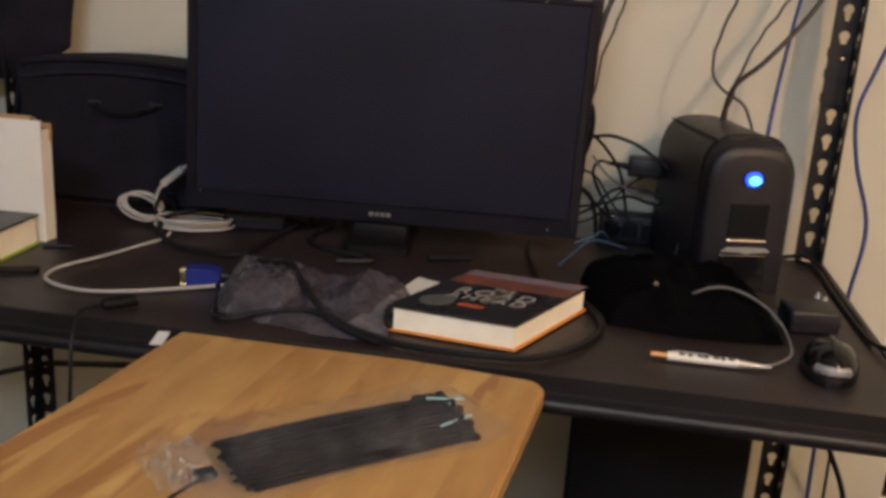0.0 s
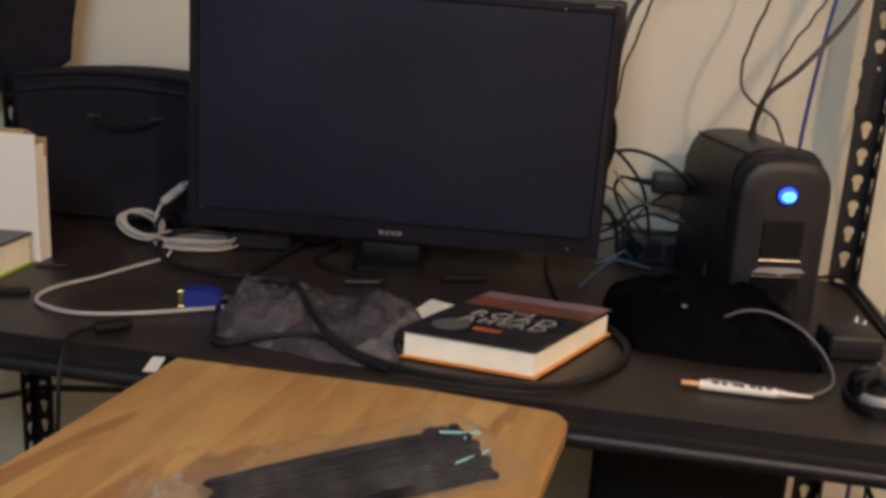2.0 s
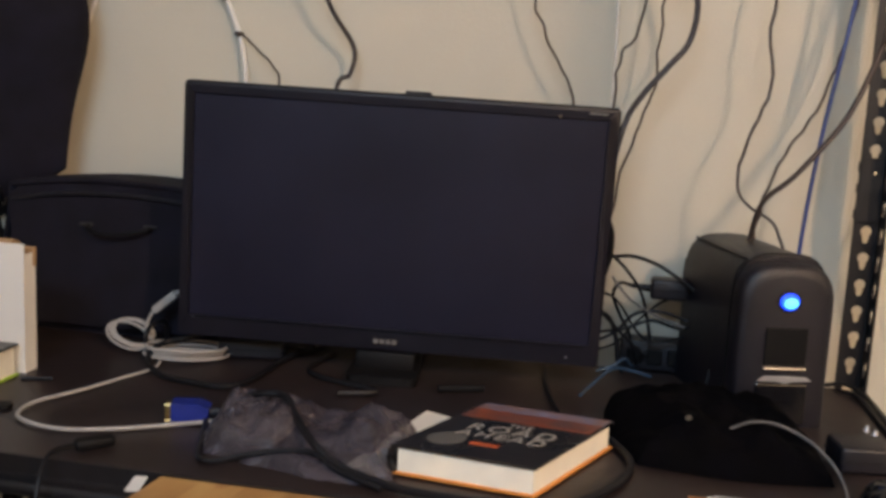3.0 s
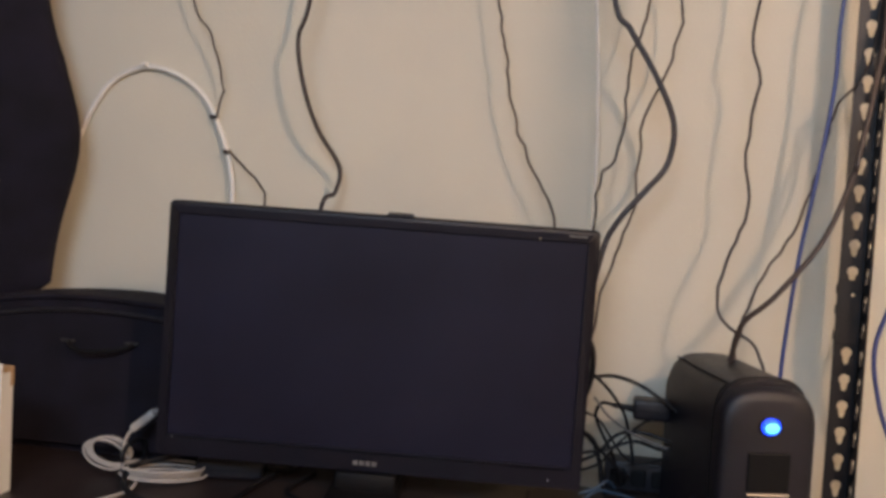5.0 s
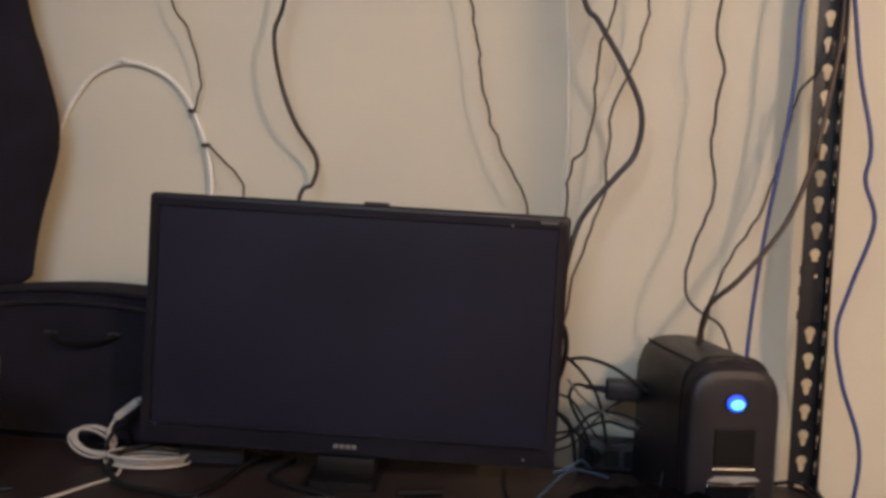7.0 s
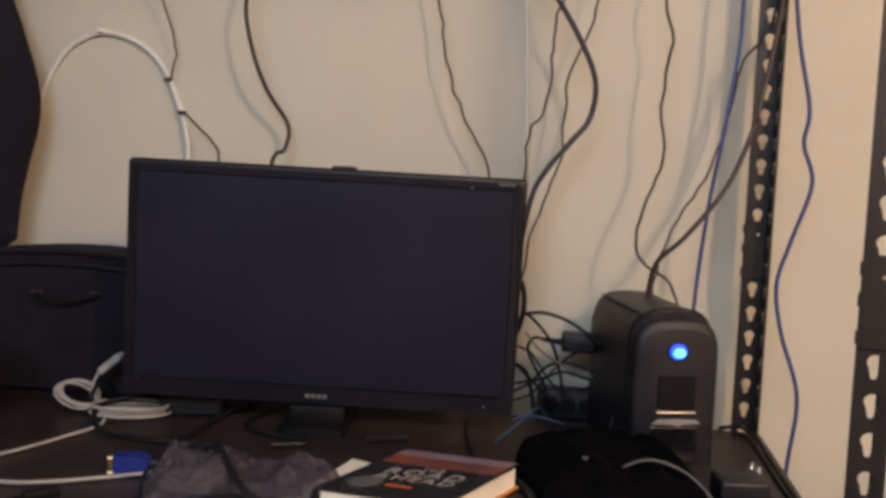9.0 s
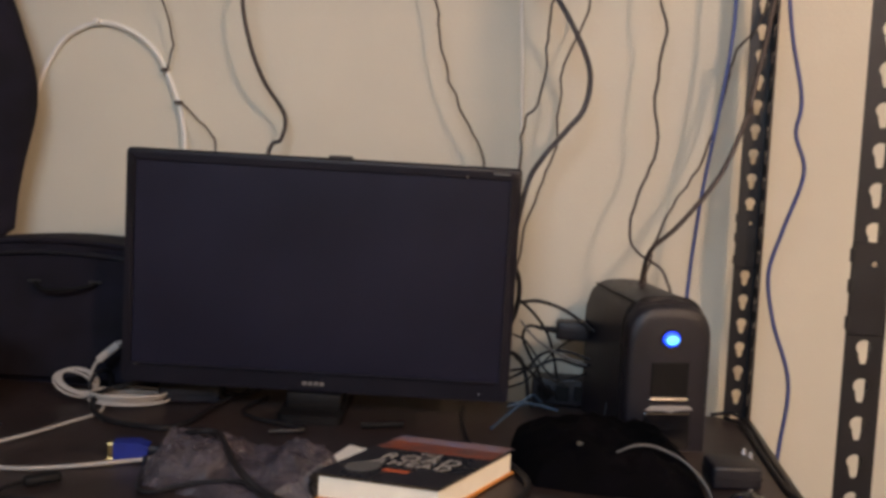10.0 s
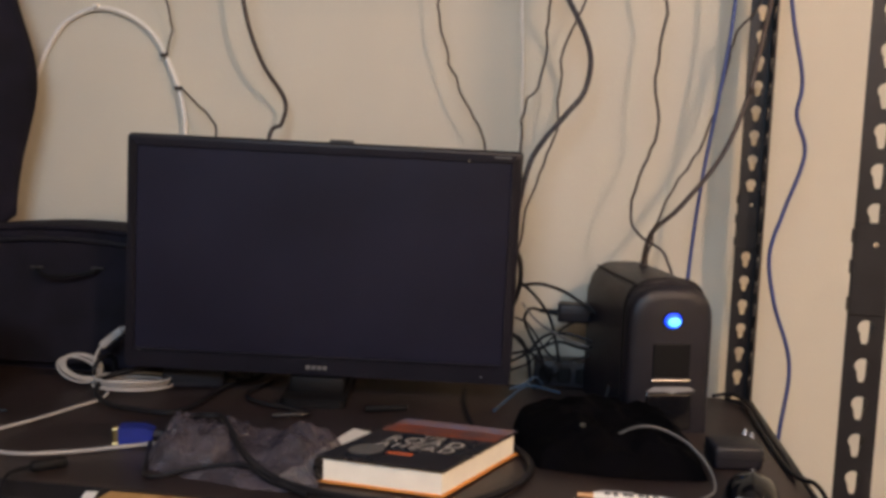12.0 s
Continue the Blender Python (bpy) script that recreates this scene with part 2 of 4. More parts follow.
def smooth_line(points, steps=8):
    p = [Vector(q) for q in points]
    p = [2 * p[0] - p[1]] + p + [2 * p[-1] - p[-2]]
    out = []
    for i in range(1, len(p) - 2):
        for k in range(steps):
            t = k / steps
            out.append(0.5 * (2 * p[i] + (p[i + 1] - p[i - 1]) * t + (2 * p[i - 1] - 5 * p[i] + 4 * p[i + 1] - p[i + 2]) * t * t + (3 * p[i] - p[i - 1] - 3 * p[i + 1] + p[i + 2]) * t**3))
    out.append(p[-2])
    return out


def tube(points, r, n=8, steps=8, bm=None, wobble=0.0):
    bm = bm or bmesh.new()
    line = smooth_line(points, steps)
    if wobble:
        line = [c + wobble * Vector((noise.noise(c * 42), 0.4 * noise.noise(c * 42 + Vector((9, 0, 0))), 0)) for c in line]
    up, rings = Vector((0.31, 0.2, 0.93)), []
    for i, c in enumerate(line):
        ahead = (line[min(i + 1, len(line) - 1)] - line[max(i - 1, 0)]).normalized()
        side = ahead.cross(up)
        if side.length < 1e-4:
            side = ahead.orthogonal()
        side.normalize()
        up = side.cross(ahead).normalized()
        rings.append([bm.verts.new(c + r * (math.cos(2 * math.pi * k / n) * side + math.sin(2 * math.pi * k / n) * up)) for k in range(n)])
    for a, b in zip(rings, rings[1:]):
        for k in range(n):
            bm.faces.new((a[k], a[(k + 1) % n], b[(k + 1) % n], b[k]))
    bm.faces.new(rings[0][::-1])
    bm.faces.new(rings[-1])
    return bm


def cable(name, points, r, material, label, group="", steps=8):
    return tagged(part(name, tube(points, r, steps=steps, wobble=0.0055 if name == "thin_cable" else 0.0), material, smooth=True), label, "cable", group)


def wall(name, x0, x1, y0, y1, z0, z1, material, label):
    return tagged(part(name, box(x0, x1, y0, y1, z0, z1), material), label, "wall", kind="structure")


# ---- the room ----
WALL_Y = 1.375
tagged(part("floor", box(-2.6, 2.6, -2.5, WALL_Y, -0.1, 0.0), FLOOR), "dark grey carpet floor under the shelving desk", "floor", kind="structure")
tagged(part("ceiling", box(-2.6, 2.6, -2.5, WALL_Y, 2.5, 2.6), CEIL), "plain off-white painted ceiling", "ceiling", kind="structure")
wall("wall_north", -2.6, 2.6, WALL_Y, WALL_Y + 0.12, 0, 2.5, WALL, "cream painted wall behind the desk with cables hanging over it")
wall("wall_east", 2.48, 2.6, -2.5, WALL_Y, 0, 2.5, WALL, "plain cream painted side wall")
wall("wall_west", -2.6, -2.48, -2.5, WALL_Y, 0, 2.5, WALL, "plain cream painted side wall")
wall("wall_south", -2.48, 2.48, -2.5, -2.38, 0, 2.5, WALL, "plain cream painted wall behind the viewer")

# ---- the boltless rack that serves as a desk ----
PITCH = 0.0381
HOLE0 = 0.98 - 26 * PITCH


def keyhole(a):
    """Distance from the head's centre to the hole's rim at an angle (down is -90 degrees)."""
    r, half, low = 0.0074, 0.0046, 0.0165
    d = r
    c, s = math.cos(a), math.sin(a)
    if s < 0:
        t = min(half / abs(c) if abs(c) > 1e-6 else 9, low / abs(s))
        d = max(d, t if t * abs(c) <= half + 1e-6 else 0)
    return d


def punched(length, width, thick, first, plates=()):
    """A strip of steel along z in the plane x, z with keyholes at every pitch."""
    bm = bmesh.new()
    n = 20
    angles = [2 * math.pi * (k + 0.5) / n for k in range(n)] + [math.atan2(v, u) for u in (-1, 1) for v in (-0.0, )]
    angles = sorted({round(a % (2 * math.pi), 6) for a in angles} | {round(math.atan2(v * (PITCH / 2) - 0.003, u * width / 2) % (2 * math.pi), 6) for u in (-1, 1) for v in (-1, 1)})
    count = int(length / PITCH)
    for i in range(count):
        zc = first + i * PITCH
        cz = zc + 0.0
        inner, outer = [], []
        for a in angles:
            c, s = math.cos(a), math.sin(a)
            d = keyhole(a)
            inner.append((d * c, cz + d * s))
            tx = (width / 2) / abs(c) if abs(c) > 1e-9 else 9
            edge = (PITCH / 2 - 0.003) if s > 0 else (PITCH / 2 + 0.003)
            tz = edge / abs(s) if abs(s) > 1e-9 else 9
            t = min(tx, tz)
            outer.append((t * c, cz + t * s))
        layers = []
        for y in (0, thick):
            layers.append(([bm.verts.new((u, y, v)) for u, v in inner], [bm.verts.new((u, y, v)) for u, v in outer]))
        m = len(angles)
        for k in range(m):
            j = (k + 1) % m
            (i0, o0), (i1, o1) = layers
            bm.faces.new((i0[k], i0[j], o0[j], o0[k]))
            bm.faces.new((i1[k], o1[k], o1[j], i1[j]))
            bm.faces.new((i0[k], i1[k], i1[j], i0[j]))
            bm.faces.new((o0[k], o0[j], o1[j], o1[k]))
    bmesh.ops.remove_doubles(bm, verts=bm.verts, dist=1e-5)
    return bm


rack = thing("shelving_rack", pose(0, 0, 0), "black steel boltless shelving rack used as a desk", "shelf")
RX0, RX1, RY0, RY1 = -0.70, 0.62, 0.715, 1.30
FLANGE = 0.036


def post(x, y, inward, forward):
    """An angle post: the punched face towards the room and a side flange."""
    p = part("post", punched(2.02, FLANGE, 0.0022, HOLE0 + PITCH), STEEL, rack)
    p.matrix_local = pose(x, y, 0)
    side = part("side_flange", punched(2.02, FLANGE, 0.0022, HOLE0 + PITCH), STEEL, p)
    side.matrix_local = pose(inward * (FLANGE / 2 - 0.001), (0.0195 if forward else -0.018), 0, 0, 0, 90)
    splice = part("splice_plate", box(-FLANGE / 2 - 0.0005, FLANGE / 2 - 0.003, -0.0024, -0.0002, 0.992, 1.083, 0.001, 1), STEEL, p)
    for z in (1.004, 1.040, 1.070):
        part("splice_tab", box(-FLANGE / 2 - 0.0028, -FLANGE / 2 + 0.002, -0.0036, -0.0004, z - 0.007, z + 0.007, 0.001, 1), STEEL, p)
    part("rivet", rod((0.002, -0.0036, 1.062), (0.002, -0.0022, 1.062), 0.0026, 8), CHROME, p)
    return p


post(RX1, RY1, 1, False)
post(RX1 + 0.013, RY0 + 0.007, 1, True)
post(RX0, RY1, -1, False)
post(RX0, RY0, -1, True)


def beam_profile(sign, y, z):
    """A rolled steel beam: a flat upper lip and a rounded lower step that stands out."""
    pts = [(0.0, 0.0), (-0.002, 0.0), (-0.002, -0.019), (-0.006, -0.022)]
    pts += [(-0.012 + 0.005 * math.cos(radians(a)) - 0.002, -0.029 + 0.007 * math.sin(radians(a))) for a in range(80, 280, 20)]
    pts += [(-0.010, -0.040), (0.0, -0.040)]
    return [(y + sign * u, z + v) for u, v in pts]


for z in (0.750, 1.96):
    part("front_beam", prism(beam_profile(1, RY0 + 0.012, z), RX1 - RX0 - 0.042, axis="x", at=RX0 + 0.021), STEEL, rack, smooth=True)
    part("back_beam", box(RX0 + 0.02, RX1 - 0.02, RY1 - 0.012, RY1 - 0.004, z - 0.04, z), STEEL, rack)
    for x in (RX0, RX1):
        part("side_lip", box(x + 0.0172, x + 0.0232, RY0 + 0.004, RY1 + 0.004, z - 0.036, z + 0.002, 0.001, 1) if x > 0 else box(x - 0.0182, x - 0.0122, RY0 + 0.004, RY1 + 0.004, z - 0.036, z + 0.002, 0.001, 1), STEEL, rack)
        part("side_beam", box(x - 0.012, x + 0.0, RY0 + 0.02, RY1 - 0.02, z - 0.04, z - 0.002) if x > 0 else box(x, x + 0.012, RY0 + 0.02, RY1 - 0.02, z - 0.04, z - 0.002), STEEL, rack)
for z in (0.18,):
    part("lower_beam", box(RX0 + 0.02, RX1 - 0.02, RY1 - 0.012, RY1 - 0.004, z - 0.04, z), STEEL, rack)
part("brace", rod((RX0, RY1 + 0.004, 0.40), (RX0 + 0.55, RY1 + 0.004, 0.46), 0.006), STEEL, rack)
part("brace", rod((RX0, RY1 + 0.004, 0.40), (RX0 - 0.3, RY1 + 0.004, 0.30), 0.006), STEEL, rack)
desk = tagged(part("desk_board", box(RX0 - 0.012, RX1 + 0.017, RY0 + 0.012, RY1 - 0.002, 0.734, 0.750, 0.0015, 1), BOARD), "dark brown laminate shelf board used as a desktop", "desk top")
tagged(part("shelf_board", box(RX0, RX1, RY0 + 0.012, RY1 - 0.002, 1.944, 1.96, 0.0015, 1), BOARD), "dark brown laminate upper shelf board on the rack", "shelf board")


# ---- the monitor ----
def monitor():
    t = thing("monitor", pose(-0.0250, 1.126, 0.7505, 0, 1.0, 7.2), "black flat computer monitor, switched off, on a small stand", "monitor")
    W, H, Z0 = 0.2915, 0.350, 0.038
    case = box(-W, W, 0.0, 0.035, Z0, Z0 + H, 0.006, 3)
    body = part("casing", case, PLASTIC, t, smooth=True)
    part("rear_bulge", box(-0.2, 0.2, 0.034, 0.07, Z0 + 0.05, Z0 + 0.30, 0.018, 3), PLASTIC, t, smooth=True)
    rim = bmesh.new()
    a = round_rect(-W + 0.001, W - 0.001, Z0 + 0.001, Z0 + H - 0.001, 0.006)
    b = [(max(-W + 0.0155, min(W - 0.0155, x)), max(Z0 + 0.030, min(Z0 + H - 0.0165, z))) for x, z in a]
    front = [[rim.verts.new((x, y + (0.007 if y == -0.004 and z > Z0 + H - 0.02 else 0.0), z)) for x, z in ring] for ring, y in ((a, 0.0), (a, -0.004), (b, -0.006), (b, 0.002))]
    for p, q in zip(front, front[1:]):
        for i in range(len(p)):
            j = (i + 1) % len(p)
            if (p[i].co - p[j].co).length + (q[i].co - q[j].co).length > 1e-6:
                try:
                    rim.faces.new((p[i], p[j], q[j], q[i]))
                except ValueError:
                    pass
    bmesh.ops.remove_doubles(rim, verts=rim.verts, dist=1e-6)
    part("bezel", rim, BEZEL, t)
    part("screen", box(-W + 0.0155, W - 0.0155, -0.0015, 0.0005, Z0 + 0.030, Z0 + H - 0.0165), SCREEN, t, "matt dark screen, switched off")
    badge = bmesh.new()
    for i in range(4):
        box(-0.017 + i * 0.0085, -0.0105 + i * 0.0085, -0.0072, -0.0062, Z0 + 0.010, Z0 + 0.016, 0.0006, 1, badge)
    part("badge", badge, GREYCORD, t, "small silver maker's badge", )
    part("trim_line", box(-W + 0.023, W - 0.023, -0.0068, -0.0060, Z0 + 0.0265, Z0 + 0.0282), GLOSS, t)
    part("power_light", rod((W - 0.045, -0.0075, Z0 + 0.012), (W - 0.045, -0.0055, Z0 + 0.012), 0.0012, 8), SILVER, t)
    # tiny metal dot at the trim line's left end
    part("indicator", rod((-W + 0.0235, -0.0076, Z0 + 0.0275), (-W + 0.0235, -0.0055, Z0 + 0.0275), 0.0013, 8), CHROME, t)
    part("top_tab", box(0.005, 0.04, 0.008, 0.026, Z0 + H - 0.001, Z0 + H + 0.004, 0.0015, 1), PLASTIC, t)
    part("model_mark", box(W - 0.042, W - 0.018, -0.0062, -0.0030, Z0 + H - 0.011, Z0 + H - 0.008), GREYPRINT, t, "small grey printed mark")
    part("sensor_dot", rod((W - 0.080, -0.0074, Z0 + H - 0.0160), (W - 0.080, -0.0040, Z0 + H - 0.0160), 0.0013, 8), CHROME, t)
    for i in range(5):
        part("button", box(W - 0.14 + i * 0.02, W - 0.128 + i * 0.02, 0.006, 0.016, Z0 - 0.0015, Z0 + 0.0008, 0.0006, 1), PLASTIC, t)
    part("neck", box(-0.045, 0.045, 0.02, 0.05, 0.012, Z0 + 0.09, 0.008, 2), MATT, t, smooth=True)
    foot = prism(round_rect(-0.048, 0.048, -0.045, 0.15, 0.012, 6), 0.012, axis="z")
    part("foot", foot, MATT, t, smooth=True)
    part("hinge_cover", box(-0.042, 0.042, -0.004, 0.03, 0.004, Z0 - 0.002, 0.006, 2), MATT, t, smooth=True)
    return t


monitor()


# ---- the battery backup unit ----
def battery_backup():
    t = thing("battery_backup", pose(0.4895, 1.088, 0.75, 0, 0, 15), "black tower battery backup with a lit blue button", "power supply")
    w, h, d = 0.0585, 0.207, 0.205

    def arch(w, h, side, n=14):
        pts = [(-w, 0.0)]
        for i in range(n + 1):
            a = math.pi * (1 - i / n)
            c, s = math.cos(a), math.sin(a)
            x = math.copysign(abs(c) ** 0.60, c) * w
            pts.append((x, side + (h - side) * s ** 0.74))
        return pts + [(w, 0.0)]

    body = prism(arch(w, h + 0.007, h - 0.056), d, at=0.018)
    bmesh.ops.bevel(body, geom=[e for e in body.edges if abs(e.verts[0].co.y - e.verts[1].co.y) < 1e-6], offset=0.004, segments=2, affect="EDGES")
    part("body", body, HOUSING, t, smooth=True)
    face = bmesh.new()
    rings = []
    for y, k in ((0.024, 1.0), (0.012, 0.992), (0.004, 0.965), (0.0, 0.92), (-0.002, 0.80)):
        rings.append([face.verts.new((x * k, y, max(0.0, z - (1 - k) * 0.09) if z > 0 else 0.0)) for x, z in arch(w + 0.003, h, h - 0.054)])
    for p, q in zip(rings, rings[1:]):
        for i in range(len(p) - 1):
            face.faces.new((p[i], p[i + 1], q[i + 1], q[i]))
    face.faces.new(rings[-1])
    part("front_cover", face, HOUSING, t, smooth=True)
    led = bmesh.new()
    bmesh.ops.create_uvsphere(led, u_segments=20, v_segments=10, radius=1.0, matrix=Matrix.Translation((0.000, -0.002, 0.160)) @ Matrix.Diagonal((0.0135, 0.004, 0.0115, 1)))
    button = part("power_button", led, LEDBLUE, t, "round blue glowing power button", smooth=True)
    core = bmesh.new()
    bmesh.ops.create_uvsphere(core, u_segments=16, v_segments=8, radius=1.0, matrix=Matrix.Translation((0.001, -0.0048, 0.1585)) @ Matrix.Diagonal((0.0095, 0.0025, 0.0070, 1)))
    part("button_centre", core, LEDCORE, button, smooth=True)
    part("button_ring", prism([(0.0150 * math.cos(a * math.pi / 12), 0.160 + 0.0130 * math.sin(a * math.pi / 12)) for a in range(24)], 0.003, at=-0.0035), GLOSS, t)
    part("display", box(-0.026, 0.028, -0.0042, 0.0, 0.079, 0.128, 0.002, 2), MATT, t, "blank black glossy display")
    part("display_lip", box(-0.027, 0.028, -0.007, 0.0, 0.0745, 0.0775, 0.001, 2), CHROME, t)
    part("socket_cover", box(-0.034, 0.034, -0.004, 0.001, 0.004, 0.057, 0.003, 2), GLOSS, t)
    label_ = bmesh.new()
    prism([(-0.033, 0.060), (-0.024, 0.0665), (0.006, 0.067), (0.030, 0.066), (0.037, 0.061), (0.012, 0.0595), (0.004, 0.0570), (-0.006, 0.0595)], 0.001, label_, at=-0.0052)
    part("silver_emblem", label_, SILVER, t, "pale silver emblem strip")
    seam = bmesh.new()
    tube([(x, 0.026, z) for x, z in arch(w + 0.0006, h + 0.0076, h - 0.056)[1:-1]], 0.0016, n=5, steps=2, bm=seam)
    part("cover_seam", seam, MATT, t)
    side = tube([(-0.0450, 0.030, 0.2062), (-0.0455, 0.09, 0.2060), (-0.0455, 0.15, 0.2060), (-0.0440, 0.222, 0.2064)], 0.0014, n=5, steps=2)
    part("side_seam", side, MATT, t)
    part("corner_seam", tube([(-0.0585, 0.034, 0.012), (-0.0588, 0.034, 0.09), (-0.0586, 0.034, 0.160), (-0.0550, 0.033, 0.190), (-0.0450, 0.030, 0.2062)], 0.0013, n=5, steps=3), MATT, t)
    return t


battery_backup()


# ---- black case and hanging bag ----
def carry_case():
    t = thing("carry_case", pose(-0.455, 1.185, 0.75), "black nylon equipment case with a zipped lid and handle", "case")
    w, h, d = 0.185, 0.241, 0.115
    pts = [(-w + 0.02, 0.0), (-w, 0.03), (-w, h - 0.03)]
    pts += [(-w + 2 * w * i / 16, h - 0.012 + 0.014 * math.sin(math.pi * i / 16) - 0.006 * i / 16) for i in range(17)]
    pts += [(w, h - 0.03), (w, 0.03), (w - 0.02, 0.0)]
    body = prism(pts, d)
    bmesh.ops.bevel(body, geom=[e for e in body.edges if abs(e.verts[0].co.y - e.verts[1].co.y) < 1e-6], offset=0.014, segments=4, affect="EDGES")
    part("body", body, FABRIC, t, smooth=True)
    part("lid_seam", tube([(-w + 0.004, 0.002, h - 0.040), (-w / 2, -0.0035, h - 0.026), (0, -0.0035, h - 0.022), (w / 2, -0.0035, h - 0.027), (w - 0.004, 0.002, h - 0.042)], 0.0035, steps=6), PLASTIC, t, smooth=True)
    part("lid_piping", tube([(-w + 0.01, -0.002, h - 0.016), (-w / 2, -0.002, h - 0.006), (0, -0.002, h - 0.003), (w / 2, -0.002, h - 0.008), (w - 0.01, -0.002, h - 0.020)], 0.004, steps=6), FABRIC, t, smooth=True)
    part("handle", tube([(-0.05, -0.001, 0.170), (-0.045, -0.012, 0.166), (-0.02, -0.020, 0.160), (0.02, -0.020, 0.164), (0.048, -0.012, 0.170), (0.052, -0.001, 0.172)], 0.0030, steps=6), MATT, t, smooth=True)
    for x, z in ((-0.054, 0.171), (0.05, 0.174)):
        part("handle_clip", box(x - 0.011, x + 0.011, -0.004, 0.002, z - 0.002, z + 0.002, 0.001, 2), STEEL_WORN, t)
    return t


carry_case()


def hanging_bag():
    """A limp black bag that hangs against the rack's back corner."""
    bm = bmesh.new()
    rows, cols = 28, 32
    rings = []
    for i in range(rows + 1):
        v = i / rows
        z = 0.93 + 0.86 * v
        right = -0.620 + 0.046 * math.exp(-(((z - 1.235) / 0.125) ** 2)) - 0.05 * max(0, z - 1.36) / 0.3 + 0.006 * math.sin(v * 9)
        if v < 0.06:
            right -= 0.10 * (0.06 - v) / 0.06
        left = -1.02 + 0.02 * math.sin(v * 7)
        cx, half = (left + right) / 2, (right - left) / 2
        thick = 0.055 * (0.35 + 0.65 * math.sin(math.pi * min(1, 0.12 + 0.86 * (1 - v)) ) )
        ring = []
        for k in range(cols):
            a = 2 * math.pi * k / cols
            fold = 0.008 * math.sin(5 * a + 2.0 * v) + 0.010 * noise.noise((3 * math.cos(a), 3 * math.sin(a), 5 * v))
            c, s = math.cos(a), math.sin(a)
            ring.append(bm.verts.new((cx + half * math.copysign(abs(c) ** 0.8, c), 1.30 + (thick + fold) * s, z)))
        rings.append(ring)
    for p, q in zip(rings, rings[1:]):
        for k in range(cols):
            bm.faces.new((p[k], p[(k + 1) % cols], q[(k + 1) % cols], q[k]))
    bm.faces.new(rings[0][::-1])
    bm.faces.new(rings[-1])
    t = thing("hanging_bag", pose(0, 0, 0), "limp black fabric bag hanging at the rack's back corner", "bag")
    part("body", bm, FABRIC, t, smooth=True)
    part("strap", tube([(-0.70, 1.262, 1.74), (-0.70, 1.27, 1.80), (-0.70, 1.277, 1.87), (-0.70, 1.284, 1.915)], 0.008), FABRIC, t, smooth=True)
    part("loose_strap", tube([(-0.672, 1.24, 0.97), (-0.676, 1.235, 0.90), (-0.686, 1.22, 0.84), (-0.70, 1.20, 0.80), (-0.705, 1.16, 0.757)], 0.0045), FABRIC, t, smooth=True)
    return t


hanging_bag()


# ---- white box and lime-edged book at the desk's end ----
def white_carton():
    t = thing("carton", pose(-0.583, 0.975, 0.75), "small white cardboard carton with a bare brown open top", "box")
    part("front_panel", box(-0.115, 0.111, 0.0, 0.0025, 0.0, 0.172), WHITE, t)
    part("back_panel", box(-0.115, 0.110, 0.024, 0.0265, 0.0, 0.164), WHITE, t, "plain white back panel")
    part("torn_strip", box(0.085, 0.1115, 0.0205, 0.0272, 0.140, 0.1655, 0.0008, 1), CARD, t, "torn tan strip of bare card")
    part("side_panel", box(0.1075, 0.110, 0.0027, 0.0238, 0.0, 0.158), WHITE, t)
    part("side_panel", box(-0.115, -0.1125, 0.0027, 0.0238, 0.0, 0.158), WHITE, t)
    flap = prism([(0.001, 0.172), (0.012, 0.176), (0.0235, 0.171), (0.0235, 0.1685), (0.012, 0.1735), (0.002, 0.1695)], 0.205, axis="x", at=-0.114)
    part("top_flap", flap, CARD, t, "creased brown top flap")
    return t


def book(name, m, w, h, thick, cover, back, label, lettering, lean=0.0):
    """A hardback: w across, h tall, lying on its back cover; the spine is at x = 0. lean: how far it has been pushed out of square."""
    t = thing(name, m, label, "book")
    part("page_block", box(0.006, w - 0.004, 0.004, h - 0.004, 0.003, thick - 0.003), PAPER, t, "cream page block")
    part("back_cover", box(0.0, w, 0.0, h, 0.0, 0.003, 0.0008, 1), back, t)
    part("front_cover", box(0.0, w, 0.0, h, thick - 0.003, thick, 0.0008, 1), cover, t)
    spine = prism([(0.006, 0.001), (-0.002, 0.004), (-0.004, thick / 2), (-0.002, thick - 0.004), (0.006, thick - 0.001), (0.006, thick - 0.003), (0.001, thick / 2), (0.006, 0.003)], h)
    part("spine", spine, cover, t, smooth=True)
    if lettering:
        lettering(t, w, h, thick)
    for piece in t.children:
        for v in piece.data.vertices:
            v.co.x += lean * (v.co.y + piece.location.y)
    return t


def letters(text, size, m, material, parent, name="lettering"):
    curve = bpy.data.curves.new(name, "FONT")
    curve.body, curve.size, curve.align_x = text, size, "CENTER"
    curve.extrude, curve.space_character = 0.0002, 1.25
    ob = bpy.data.objects.new(name, curve)
    scene.collection.objects.link(ob)
    bpy.context.view_layer.update()
    me = bpy.data.meshes.new_from_object(ob.evaluated_get(bpy.context.evaluated_depsgraph_get()))
    bpy.data.objects.remove(ob)
    me.materials.clear()
    me.materials.append(material)
    out = new(name, me)
    out.parent = parent
    out.matrix_local = m
    return out


